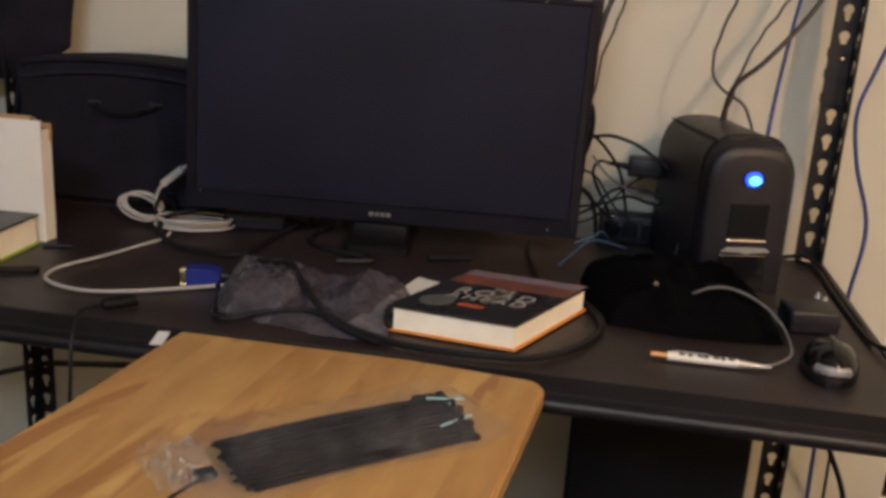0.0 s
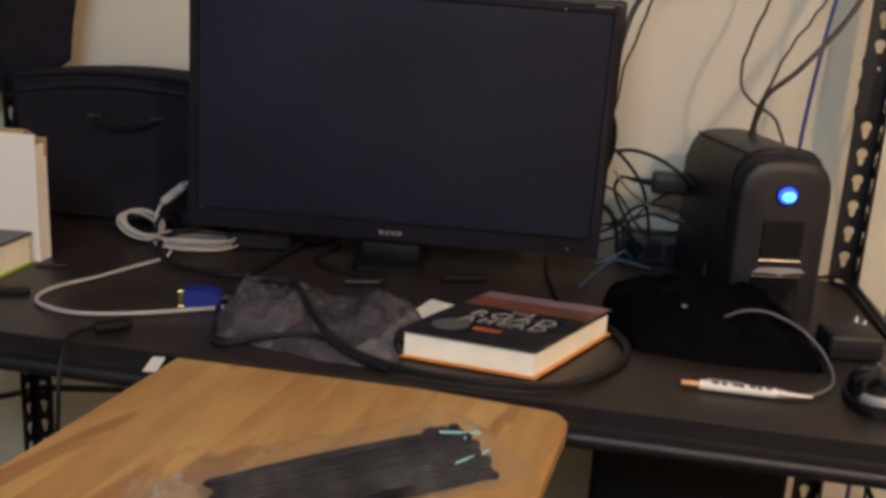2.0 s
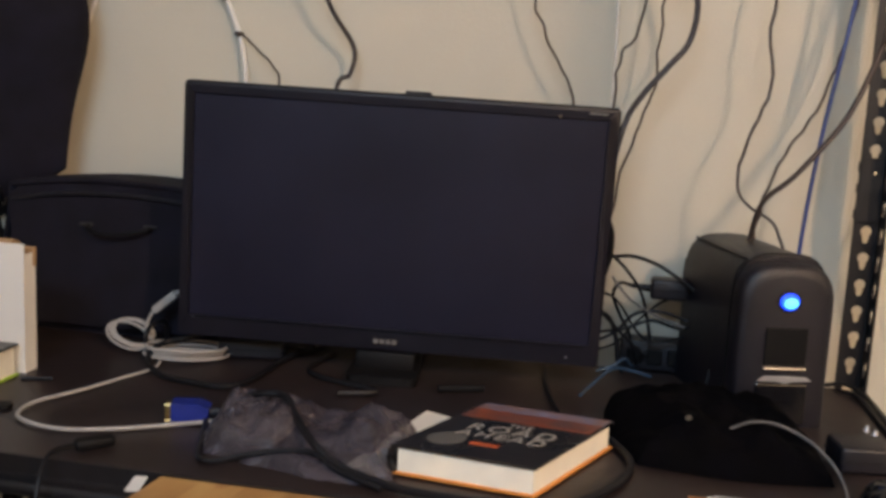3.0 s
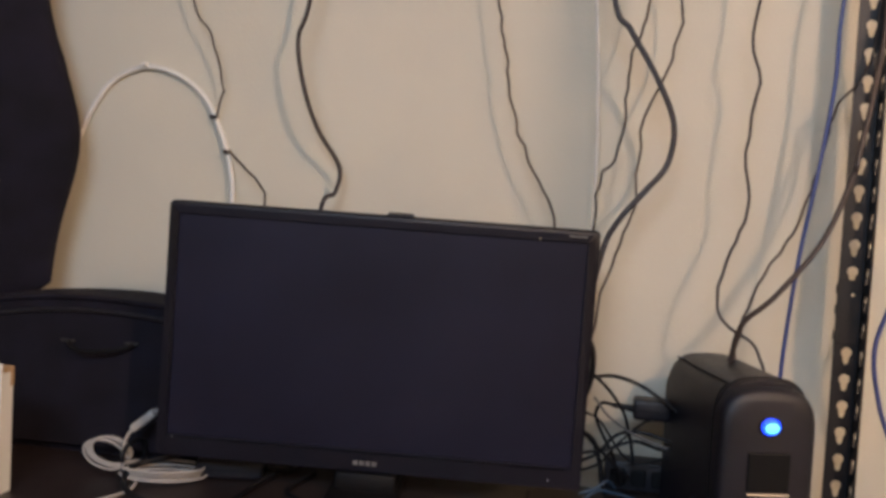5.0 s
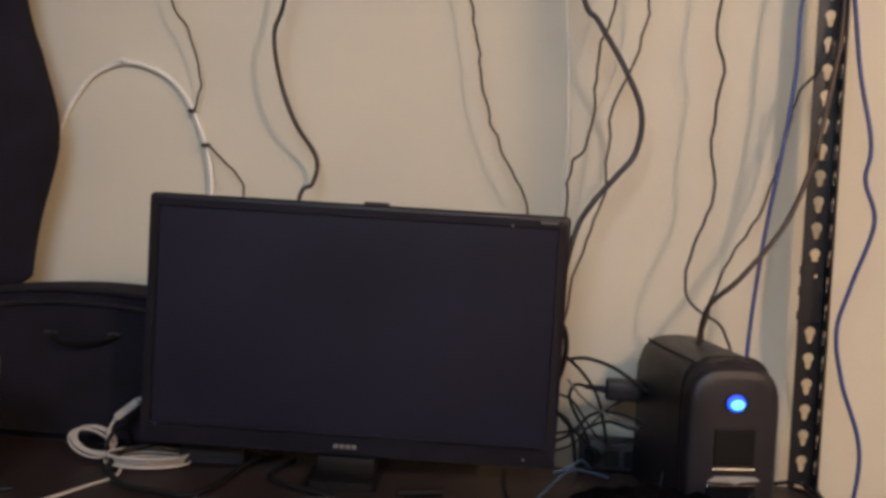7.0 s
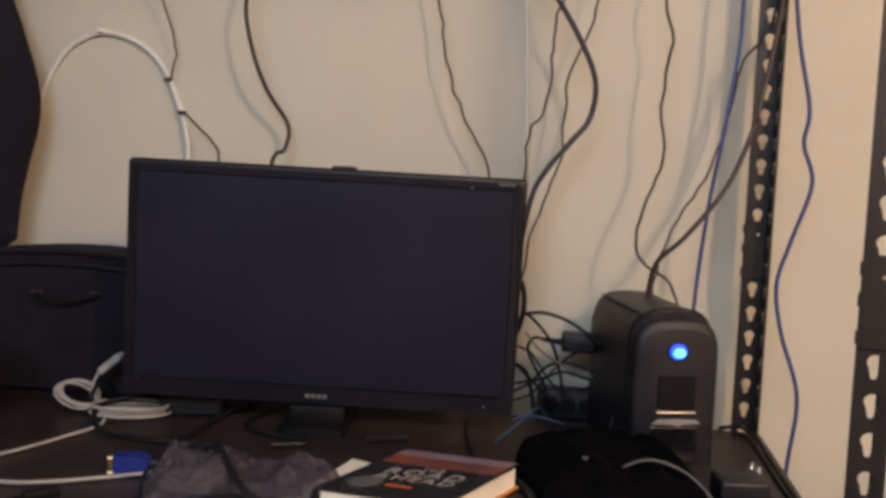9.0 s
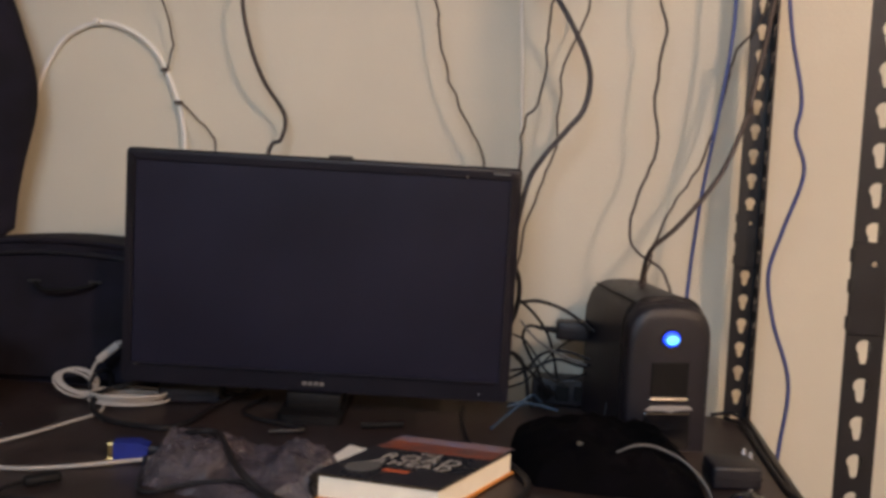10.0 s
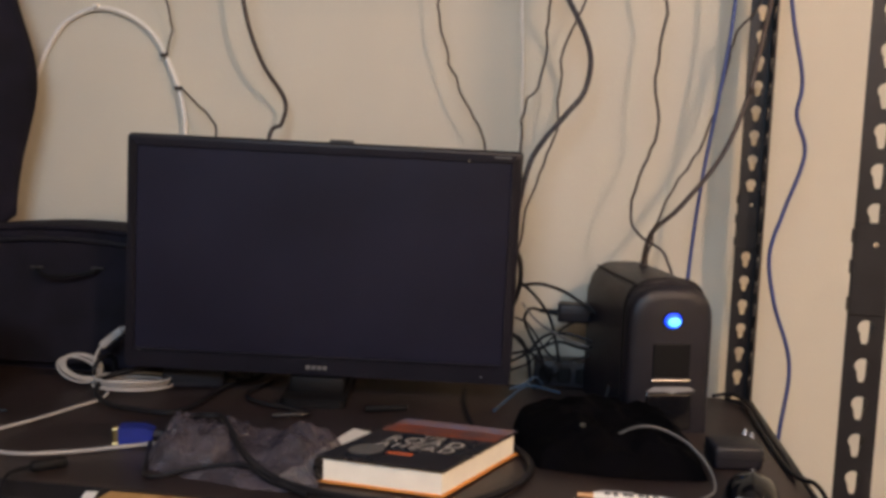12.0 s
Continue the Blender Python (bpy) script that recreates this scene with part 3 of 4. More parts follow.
def road_cover(t, w, h, thick):
    z = thick + 0.0006
    part("sunset_band", box(0.004, w - 0.003, h * 0.68, h * 0.86, thick - 0.001, z), SUNSET, t, "printed band of red dusk light")
    part("sky_band", box(0.004, w - 0.003, h * 0.86, h - 0.002, thick - 0.001, z), SKYPRINT, t, "printed band of violet dusk sky")
    for text, size, y in (("THE", 0.013, 0.575), ("ROAD", 0.030, 0.44), ("AHEAD", 0.025, 0.325)):
        letters(text, size, pose(w * 0.53, h * y, z + 0.0003), PRINT, t)
    part("seal", prism([(0.035 + 0.019 * math.cos(a * math.pi / 10), h * 0.23 + 0.019 * math.sin(a * math.pi / 10)) for a in range(20)], 0.0012, axis="z", at=thick - 0.0003), GREYPRINT, t)
    part("red_mark", box(0.062, 0.092, h * 0.20, h * 0.20 + 0.007, thick - 0.001, z), REDPRINT, t)


white_carton()
book("lime_book", pose(-0.472, 0.862, 0.75, 0, 0, 92), 0.105, 0.16, 0.043, COVER, LIME, "thick book with a black cover and lime green edge", None)
book("book", pose(0.066, 0.791, 0.7515, 0, 0, -7.5), 0.152, 0.176, 0.032, COVER, ORANGE, "hardback book, black cover with white title, orange back", road_cover, 0.29)


# ---- crumpled smoky bag ----
def crumpled_bag():
    t = thing("plastic_bag", pose(-0.036, 0.852, 0.75), "crumpled smoky plastic bag lying on the desk", "bag")
    bm = bmesh.new()
    spokes, steps_ = 150, 44
    rings = []

    def crease(x, y, size, seed):
        """Sharp ridges between flat facets, as in stiff film that has been crushed."""
        warp = 0.25 * noise.noise((x * size * 0.7, y * size * 0.7, seed))
        near, far = noise.voronoi(Vector((x * size + warp, y * size * 0.8 - warp, seed)))[0][:2]
        return 1 - min(1.0, (far - near) * 1.6)

    for j in range(steps_ + 1):
        r = 1.0 - j / steps_
        ring = []
        for i in range(spokes):
            a = 2 * math.pi * i / spokes
            c, q = math.cos(a), math.sin(a)
            rim = 1 + 0.15 * noise.noise((1.6 * c, 1.6 * q, 3.0)) + 0.11 * noise.noise((5 * c, 5 * q, 8.0)) + 0.05 * noise.noise((13 * c, 13 * q, 5.0))
            x, y = 0.130 * r * rim * math.copysign(abs(c) ** 0.8, c), 0.086 * r * rim * math.copysign(abs(q) ** 0.8, q)
            block = math.exp(-(((x + 0.062) / 0.060) ** 6 + ((y + 0.004) / 0.066) ** 6)) * (1 - 1.6 * (x + 0.062))
            lump = 1.1 * math.exp(-(((x - 0.058) / 0.056) ** 4 + ((y - 0.012) / 0.060) ** 4)) * (0.8 + 0.5 * noise.noise((x * 22, y * 22, 9.0)))
            height = max(block, lump)
            fold = 0.015 * crease(x, y, 15, 0.7) + 0.010 * crease(x + 0.4 * y, y, 34, 4.7) + 0.004 * crease(x, y - 0.5 * x, 75, 2.1) + 0.012 * noise.noise((x * 14, y * 18, 6.2))
            z = min(1.0, (1 - r**3) * 2.2) ** 0.7 * (0.004 + 0.012 * height + fold * (0.35 + 0.75 * height))
            ring.append(bm.verts.new((x, y - 0.10 * x, max(0.0008, z))))
        rings.append(ring)
    for p, q in zip(rings, rings[1:]):
        for k in range(spokes):
            bm.faces.new((p[k], p[(k + 1) % spokes], q[(k + 1) % spokes], q[k]))
    bmesh.ops.remove_doubles(bm, verts=bm.verts, dist=1e-5)
    part("film", bm, SMOKE, t, smooth=True)
    part("contents", box(-0.095, -0.030, -0.036, 0.034, 0.001, 0.017, 0.006, 2), mat("grey_foam", (0.17, 0.15, 0.15), 0.8, vary=0.15, scale=30), t, "pale grey packed block")
    part("dark_contents", box(0.020, 0.075, -0.02, 0.040, 0.001, 0.016, 0.006, 2), PLASTIC, t)
    return t


crumpled_bag()
leaf = prism([(0.012, 0.775), (0.05, 0.765), (0.135, 0.955), (0.098, 0.985), (0.062, 1.0)], 0.0008, axis="z", at=0.7504)
tagged(part("paper_sheet", leaf, WHITE), "white sheet of paper under the book", "paper")
tagged(part("marker", rod((0.060, 1.080, 0.7555), (0.118, 1.102, 0.7555), 0.0052, 10), MATT), "short black marker lying before the monitor", "pen")


# ---- connectors and cables on the desk ----
def vga_plug():
    t = thing("vga_connector", pose(-0.219, 0.866, 0.7505, 0, 0, 15), "blue video connector with a brass shell and dark lead", "connector")
    part("hood", prism([(0.008, 0.0015), (0.036, 0.0015), (0.049, 0.005), (0.051, 0.019), (0.038, 0.0245), (0.008, 0.0245)], 0.022, at=-0.011), VGABLUE, t, smooth=True)
    part("shell", box(0.0, 0.008, -0.006, 0.006, 0.005, 0.023, 0.002, 2), GOLD, t)
    for z in (0.0038, 0.0222):
        part("thumbscrew", rod((0.001, -0.009, z), (0.012, -0.009, z), 0.0019, 8), GOLD, t)
    part("strain_relief", rod((0.050, 0, 0.012), (0.076, 0.0, 0.012), 0.0062, 10, r2=0.0045), PLASTIC, t)
    return t


vga_plug()
cable("video_cable", [(-0.150, 0.885, 0.763), (-0.136, 0.889, 0.778), (-0.104, 0.876, 0.793), (-0.078, 0.872, 0.794), (-0.051, 0.830, 0.790), (-0.020, 0.789, 0.780), (0.008, 0.773, 0.766), (0.045, 0.760, 0.758), (0.101, 0.745, 0.7555), (0.183, 0.742, 0.7555), (0.248, 0.760, 0.7555), (0.294, 0.821, 0.7555), (0.310, 0.883, 0.7555), (0.294, 0.941, 0.7555), (0.255, 0.995, 0.7555), (0.21, 1.010, 0.7555)], 0.0044, RUBBER, "thick black video cable looping round the book")
cable("black_cable", [(-0.170, 0.868, 0.756), (-0.150, 0.815, 0.754), (-0.132, 0.768, 0.754), (-0.112, 0.762, 0.754), (-0.085, 0.772, 0.760), (-0.045, 0.780, 0.766), (-0.012, 0.780, 0.768), (0.020, 0.762, 0.760), (0.070, 0.742, 0.755)], 0.0032, RUBBER, "black cable running round the front of the plastic bag")
cable("black_cable", [(0.234, 1.005, 0.7535), (0.215, 1.07, 0.7535), (0.195, 1.17, 0.7535), (0.19, 1.23, 0.7535)], 0.0028, RUBBER, "thin black cable running back under the monitor")
cable("white_cable", [(-0.345, 1.10, 0.765), (-0.326, 1.050, 0.7545), (-0.342, 0.985, 0.7545), (-0.362, 0.925, 0.7545), (-0.386, 0.868, 0.7545), (-0.380, 0.825, 0.7545), (-0.350, 0.803, 0.7545), (-0.305, 0.796, 0.7545), (-0.252, 0.815, 0.7545), (-0.198, 0.848, 0.7545), (-0.162, 0.872, 0.7545)], 0.0024, WHITECORD, "off-white cable lying in a loose bend on the desk")


def cable_coil():
    t = thing("coiled_cable", pose(-0.375, 1.155, 0.75), "coiled white USB cable tied in the middle", "cable")
    turn = radians(34)
    for k in range(4):
        pts = []
        for i in range(17):
            a = 2 * math.pi * i / 16
            rx, up_ = 0.027 + 0.0022 * k, 0.0105 + 0.0018 * math.sin(k * 2.1)
            pts.append((-0.030 + rx * math.cos(a) - 0.0015 * k, -0.018 + 0.022 * math.sin(a) - 0.0035 * k + 0.004 * math.cos(a + k), 0.026 - 0.0012 * k + up_ * math.sin(a) - 0.010 * math.cos(a)))
        part("left_loop", tube(pts, 0.0020, n=6, steps=3), WHITECORD, t, smooth=True)
    for k in range(4):
        pts = []
        for i in range(17):
            a = 2 * math.pi * i / 16
            u, v = (0.050 + 0.003 * k) * math.cos(a), (0.022 + 0.0055 * k) * math.sin(a)
            pts.append((0.066 + u * math.cos(turn) - v * math.sin(turn), -0.046 + u * math.sin(turn) + v * math.cos(turn), 0.010 + 0.005 * (k % 3) - 0.004 * math.cos(a)))
        part("right_loop", tube(pts, 0.0020, n=6, steps=3), WHITECORD, t, smooth=True)
    part("tie", tube([(0.0, -0.03, 0.004), (-0.004, -0.035, 0.025), (0.0, -0.02, 0.040), (0.004, 0.01, 0.036), (0.002, 0.02, 0.006)], 0.0035, n=6), RUBBER, t, "black tie", smooth=True)
    plug = part("plug", box(-0.010, 0.010, -0.019, 0.022, -0.006, 0.006, 0.003, 2), WHITECORD, t, "grey-white plug housing", smooth=True)
    plug.matrix_local = Matrix.Translation((0.014, -0.012, 0.072)) @ Vector((0.72, 0.14, 0.62)).to_track_quat("Y", "Z").to_matrix().to_4x4()
    tip = part("plug_tip", box(-0.006, 0.006, 0.022, 0.036, -0.0023, 0.0023, 0.0005, 1), SILVER, plug)
    part("plug_lead", tube([(0.001, -0.015, 0.061), (-0.006, -0.018, 0.050), (-0.010, -0.022, 0.036), (-0.008, -0.026, 0.026), (0.004, -0.028, 0.020)], 0.0024, n=6), WHITECORD, t, smooth=True)
    return t


cable_coil()
cable("black_cable", [(-0.300, 1.14, 0.780), (-0.345, 1.10, 0.772), (-0.338, 1.050, 0.762), (-0.300, 1.015, 0.755), (-0.250, 1.0, 0.755), (-0.202, 0.998, 0.755), (-0.182, 1.04, 0.755), (-0.178, 1.13, 0.755), (-0.16, 1.22, 0.757)], 0.0042, RUBBER, "black cable lying under the monitor's edge")
cable("black_cable", [(-0.06, 1.02, 0.7545), (-0.015, 1.045, 0.7545), (-0.10, 1.08, 0.7545), (-0.13, 1.12, 0.7545), (-0.12, 1.20, 0.7545)], 0.0038, RUBBER, "thin black cable lying before the monitor stand")


def barrel_plug():
    t = thing("power_lead", pose(-0.247, 0.765, 0.7505, 0, 0, 222), "dark plug with its lead hanging over the desk's edge", "cable")
    part("plug", box(-0.020, 0.022, -0.008, 0.008, 0.0005, 0.013, 0.005, 2), MATT, t, smooth=True)
    part("lead", tube([(0.022, 0.0, 0.007), (0.040, 0.010, 0.008), (0.054, 0.028, 0.006), (0.066, 0.050, -0.02), (0.072, 0.058, -0.08), (0.082, 0.054, -0.2), (0.10, 0.05, -0.5)], 0.0024, n=6), RUBBER, t, smooth=True)
    return t


barrel_plug()
clip_ = prism(round_rect(-0.024, 0.024, -0.010, 0.010, 0.006), 0.005, axis="z", at=0.0)
bmesh.ops.transform(clip_, verts=clip_.verts, matrix=pose(-0.428, 0.842, 0.7505, 0, 0, 24))
tagged(part("black_clip", clip_, MATT), "flat black plastic clip lying on the desk", "clip")
cable("short_lead", [(-0.462, 0.950, 0.752), (-0.445, 0.957, 0.752), (-0.425, 0.963, 0.752)], 0.0022, RUBBER, "short black lead end lying beside the carton")
tagged(part("paper_tag", prism([(-0.184, 0.734), (-0.172, 0.751), (-0.158, 0.752), (-0.168, 0.735)], 0.0012, at=0.7085), WHITE), "small white paper tag on the desk's front beam", "tag")


# ---- pen, mouse, pouch, adapters ----
def promo_pen():
    t = thing("pen", pose(0.365, 0.806, 0.7562, 0, 0, 0.5), "white printed ballpoint pen with copper and steel ends", "pen")
    part("barrel", rod((0.018, 0, 0), (0.094, 0, 0), 0.0052, 14), WHITE, t, smooth=True)
    part("plunger", rod((0.0, 0, 0), (0.018, 0, 0), 0.0036, 12), COPPER, t, "copper-coloured end", smooth=True)
    part("tip", rod((0.094, 0, 0), (0.130, 0, 0), 0.0050, 12, r2=0.0014), SILVER, t, smooth=True)
    for i, x in enumerate((0.030, 0.040, 0.050, 0.057, 0.067, 0.075, 0.083)):
        part("print_mark", box(x, x + (0.005 if i % 2 else 0.007), -0.004 - 0.001 * (i % 2), 0.0025, 0.0030, 0.0056, 0.001, 1), GREYPRINT, t)
    part("clip", box(0.024, 0.062, -0.0015, 0.0015, 0.0062, 0.0072, 0.0004, 1), SILVER, t)
    return t


promo_pen()
cable("thin_lead", [(0.484, 0.812, 0.7540), (0.505, 0.828, 0.7540), (0.522, 0.850, 0.757), (0.523, 0.872, 0.766), (0.513, 0.889, 0.781), (0.492, 0.908, 0.796), (0.462, 0.926, 0.804), (0.438, 0.938, 0.800), (0.417, 0.948, 0.787)], 0.0015, GREYCORD, "thin grey lead curling over the black pouch")


def computer_mouse():
    t = thing("computer_mouse", pose(0.560, 0.834, 0.7505, 0, 0, -8), "glossy black computer mouse with silver trim", "mouse")
    bm = bmesh.new()
    rows, cols = 14, 20
    rings = []
    for i in range(rows + 1):
        a = math.pi / 2 * i / rows
        r, z = math.cos(a) ** 0.75, math.sin(a)
        rings.append([bm.verts.new((0.031 * r * math.cos(b) * (1 - 0.08 * math.sin(b)), 0.053 * r * math.sin(b), 0.003 + 0.033 * z - 0.004 * z * math.sin(b))) for b in (2 * math.pi * k / cols for k in range(cols))])
    for p, q in zip(rings, rings[1:]):
        for k in range(cols):
            bm.faces.new((p[k], p[(k + 1) % cols], q[(k + 1) % cols], q[k]))
    bm.faces.new(rings[0][::-1])
    bmesh.ops.remove_doubles(bm, verts=bm.verts, dist=1e-5)
    part("shell", bm, GLOSS, t, smooth=True)
    part("base", prism([(0.0312 * math.cos(a * math.pi / 16), 0.0535 * math.sin(a * math.pi / 16)) for a in range(32)], 0.003, axis="z", at=0.0), GLOSS, t)
    part("seam_strip", tube([(0.0, -0.036, 0.0268), (0.0, -0.015, 0.0350), (0.0, 0.012, 0.0356), (0.0, 0.036, 0.0268)], 0.0019, n=6), SILVER, t, smooth=True)
    part("silver_heel", tube([(-0.016, -0.0405, 0.016), (-0.008, -0.0455, 0.0165), (0.0, -0.047, 0.0165), (0.008, -0.0455, 0.0165), (0.016, -0.0405, 0.016)], 0.0058, n=8), SILVER, t, "silver heel panel", smooth=True)
    return t


computer_mouse()


def pouch():
    t = thing("cloth_pouch", pose(0.400, 0.990, 0.75), "slack black cloth pouch with a metal snap", "pouch")
    bm = bmesh.new()
    n = 40
    grid = []
    for j in range(n + 1):
        row = []
        for i in range(n + 1):
            u, v = 2 * i / n - 1, 2 * j / n - 1
            k = max(abs(u), abs(v)) / max(1e-6, math.hypot(u, v)) if (u or v) else 1
            x, y = 0.118 * u * (0.55 + 0.45 * k), 0.105 * v * (0.55 + 0.45 * k)
            r = max(abs(u), abs(v))
            z = max(0.0, 1 - r**3) ** 0.6 * (0.050 + 0.014 * noise.noise((3 * u, 3 * v, 0.4)) + 0.006 * noise.noise((8 * u, 8 * v, 1.4)) + 0.012 * v)
            row.append(bm.verts.new((x - 0.02 * v, y, 0.0008 + z)))
        grid.append(row)
    for a, b in zip(grid, grid[1:]):
        for i in range(n):
            bm.faces.new((a[i], a[i + 1], b[i + 1], b[i]))
    part("body", bm, CLOTH, t, smooth=True)
    part("snap", rod((-0.030, -0.052, 0.040), (-0.030, -0.057, 0.049), 0.0042, 12), CHROME, t, "small round metal snap", smooth=True)
    return t


pouch()


def wall_adapter(name, m, size, label):
    t = thing(name, m, label, "adapter")
    x, y, z = size
    part("body", box(-x / 2, x / 2, -y / 2, y / 2, 0.0, z, 0.005, 3), PLASTIC, t, smooth=True)
    part("rib", box(-x / 2 - 0.001, x / 2 + 0.001, -y / 2 - 0.001, y / 2 + 0.001, z * 0.45, z * 0.5, 0.0005, 1), RUBBER, t)
    return t


brick_ = wall_adapter("power_adapter", pose(-0.232, 1.165, 0.7505, 0, 0, 12), (0.095, 0.05, 0.028), "long black power adapter lying under the monitor")
part("lead", tube([(0.047, 0, 0.014), (0.065, 0.0, 0.012), (0.085, 0.02, 0.005), (0.10, 0.06, 0.004)], 0.0028, n=6), RUBBER, brick_, smooth=True)
low = wall_adapter("power_adapter", pose(0.562, 0.972, 0.7505, 0, 0, 8), (0.062, 0.052, 0.030), "black power adapter block lying on the desk")
for x in (-0.006, 0.006):
    part("prong", box(x - 0.001, x + 0.001, 0.026, 0.042, 0.012, 0.018), CHROME, low)


def binder_screws():
    t = thing("metal_fittings", pose(0.600, 1.105, 0.7505), "two small bright metal fittings on the desk", "fitting")
    for x, y in ((0.0, 0.0), (0.006, -0.016)):
        part("fitting", rod((x, y, 0.0), (x + 0.001, y, 0.008), 0.0045, 12, r2=0.0022), SILVER, t, smooth=True)
    return t


binder_screws()
# plugs behind the monitor, on the power strip
strip = thing("power_strip", pose(0.345, 1.315, 0.75), "dark power strip standing behind the monitor", "power strip")
part("body", box(-0.05, 0.05, -0.022, 0.022, 0.0005, 0.045, 0.004, 2), PLASTIC, strip, smooth=True)
for x in (-0.03, 0.0, 0.03):
    part("outlet", box(x - 0.011, x + 0.011, -0.0235, -0.0222, 0.010, 0.034, 0.003, 2), MATT, strip)
plug = wall_adapter("plug_adapter", pose(0.356, 1.27, 0.866, 0, 0, 0), (0.052, 0.036, 0.030), "black plug-in adapter beside the battery backup")
part("lead", tube([(-0.026, 0, 0.013), (-0.05, 0, 0.015), (-0.07, -0.005, 0.018), (-0.078, -0.008, 0.0), (-0.066, 0.0, -0.03), (-0.05, 0.01, -0.06), (-0.04, 0.02, -0.10), (-0.03, 0.03, -0.114)], 0.0026, n=6), RUBBER, plug, smooth=True)
part("stem", rod((-0.025, 0, 0.013), (-0.056, 0, 0.0155), 0.0055, 10, r2=0.003), RUBBER, plug, smooth=True)
part("bracket", box(0.018, 0.055, -0.012, 0.012, 0.008, 0.02, 0.002, 1), PLASTIC, plug)
TANGLE = "tangle of thin leads behind the monitor"
cable("lead", [(0.255, 1.235, 0.990), (0.268, 1.232, 0.965), (0.270, 1.232, 0.935), (0.264, 1.235, 0.905), (0.255, 1.24, 0.885)], 0.0040, RUBBER, "thick black lead bulging past the monitor's back edge", TANGLE)
cable("lead", [(0.262, 1.26, 0.870), (0.285, 1.262, 0.858), (0.318, 1.268, 0.812), (0.345, 1.268, 0.800), (0.385, 1.262, 0.815)], 0.0018, RUBBER, "thin black lead sagging behind the monitor", TANGLE)
cable("lead", [(0.258, 1.27, 0.780), (0.288, 1.268, 0.795), (0.312, 1.272, 0.825), (0.352, 1.272, 0.862), (0.395, 1.265, 0.870)], 0.0017, RUBBER, "thin black lead sagging behind the monitor", TANGLE)
cable("lead", [(0.272, 1.24, 0.925), (0.30, 1.25, 0.927), (0.335, 1.25, 0.918), (0.365, 1.245, 0.902), (0.390, 1.24, 0.885)], 0.0027, RUBBER, "black lead from the monitor to the battery backup", TANGLE)
cable("lead", [(0.270, 1.24, 0.930), (0.295, 1.255, 0.905), (0.318, 1.26, 0.872), (0.330, 1.265, 0.83), (0.336, 1.27, 0.797)], 0.0025, RUBBER, "thin black lead dropping to the power strip", TANGLE)
cable("lead", [(0.262, 1.24, 0.815), (0.30, 1.25, 0.822), (0.335, 1.255, 0.835), (0.375, 1.25, 0.828), (0.41, 1.24, 0.845)], 0.0024, RUBBER, "thin black lead sagging behind the monitor", TANGLE)
cable("lead", [(0.258, 1.245, 0.800), (0.285, 1.25, 0.815), (0.31, 1.255, 0.842), (0.345, 1.25, 0.850), (0.39, 1.25, 0.838)], 0.0024, RUBBER, "thin black lead sagging behind the monitor", TANGLE)
cable("lead", [(0.262, 1.24, 0.845), (0.278, 1.25, 0.83), (0.288, 1.25, 0.80), (0.292, 1.25, 0.772), (0.30, 1.25, 0.756)], 0.0035, RUBBER, "black lead dropping to the desk", TANGLE)
cable("lead", [(0.275, 1.22, 0.90), (0.30, 1.23, 0.87), (0.34, 1.24, 0.845), (0.38, 1.24, 0.832)], 0.0018, GREYCORD, "thin pale lead behind the monitor", TANGLE)
cable("lead", [(0.27, 1.23, 0.84), (0.30, 1.24, 0.81), (0.325, 1.25, 0.785), (0.33, 1.29, 0.775)], 0.0025, RUBBER, "thin black lead dropping to the power strip", TANGLE)
cable("lead", [(0.405, 1.235, 0.893), (0.400, 1.215, 0.880), (0.407, 1.190, 0.850), (0.412, 1.165, 0.805), (0.404, 1.14, 0.768), (0.39, 1.10, 0.756)], 0.0022, RUBBER, "thin black lead draped down the battery backup's side", TANGLE)
PALEBLUE = mat("pale_blue_cord", (0.045, 0.085, 0.14), 0.4, vary=0.1, scale=40, bump=0.1)
cable("network_lead", [(0.245, 1.12, 0.7545), (0.262, 1.17, 0.7600), (0.285, 1.205, 0.772), (0.310, 1.22, 0.768), (0.34, 1.23, 0.7590)], 0.0023, PALEBLUE, "pale blue network lead lying by the power strip")
cable("network_lead", [(0.262, 1.20, 0.768), (0.285, 1.205, 0.776), (0.300, 1.215, 0.785), (0.312, 1.235, 0.770)], 0.0021, PALEBLUE, "pale blue network lead lying by the power strip")

# ---- cables hanging on the wall ----
HANG = "cables hanging over the wall"
cable("wall_cable", [(-0.690, 1.366, 1.10), (-0.640, 1.368, 1.185), (-0.613, 1.368, 1.237), (-0.593, 1.368, 1.282), (-0.555, 1.368, 1.332), (-0.497, 1.368, 1.356), (-0.440, 1.368, 1.345), (-0.396, 1.368, 1.315), (-0.371, 1.368, 1.277), (-0.347, 1.366, 1.222), (-0.336, 1.364, 1.178), (-0.333, 1.363, 1.141), (-0.333, 1.363, 1.0)], 0.0045, WALLCORD, "white cable tacked in an arch on the wall", HANG, 8)
cable("thin_cable", [(-0.346, 1.27, 1.925), (-0.436, 1.318, 1.7), (-0.406, 1.338, 1.468), (-0.373, 1.338, 1.41), (-0.354, 1.348, 1.335), (-0.364, 1.358, 1.276)], 0.0018, BROWNCORD, "thin dark cable hanging to the arched white cable", HANG, 4)
cable("thin_cable", [(-0.338, 1.358, 1.22), (-0.302, 1.338, 1.195), (-0.268, 1.318, 1.168), (-0.256, 1.308, 1.137), (-0.26, 1.31, 1.0)], 0.0018, BROWNCORD, "thin dark cable hanging behind the monitor", HANG, 4)
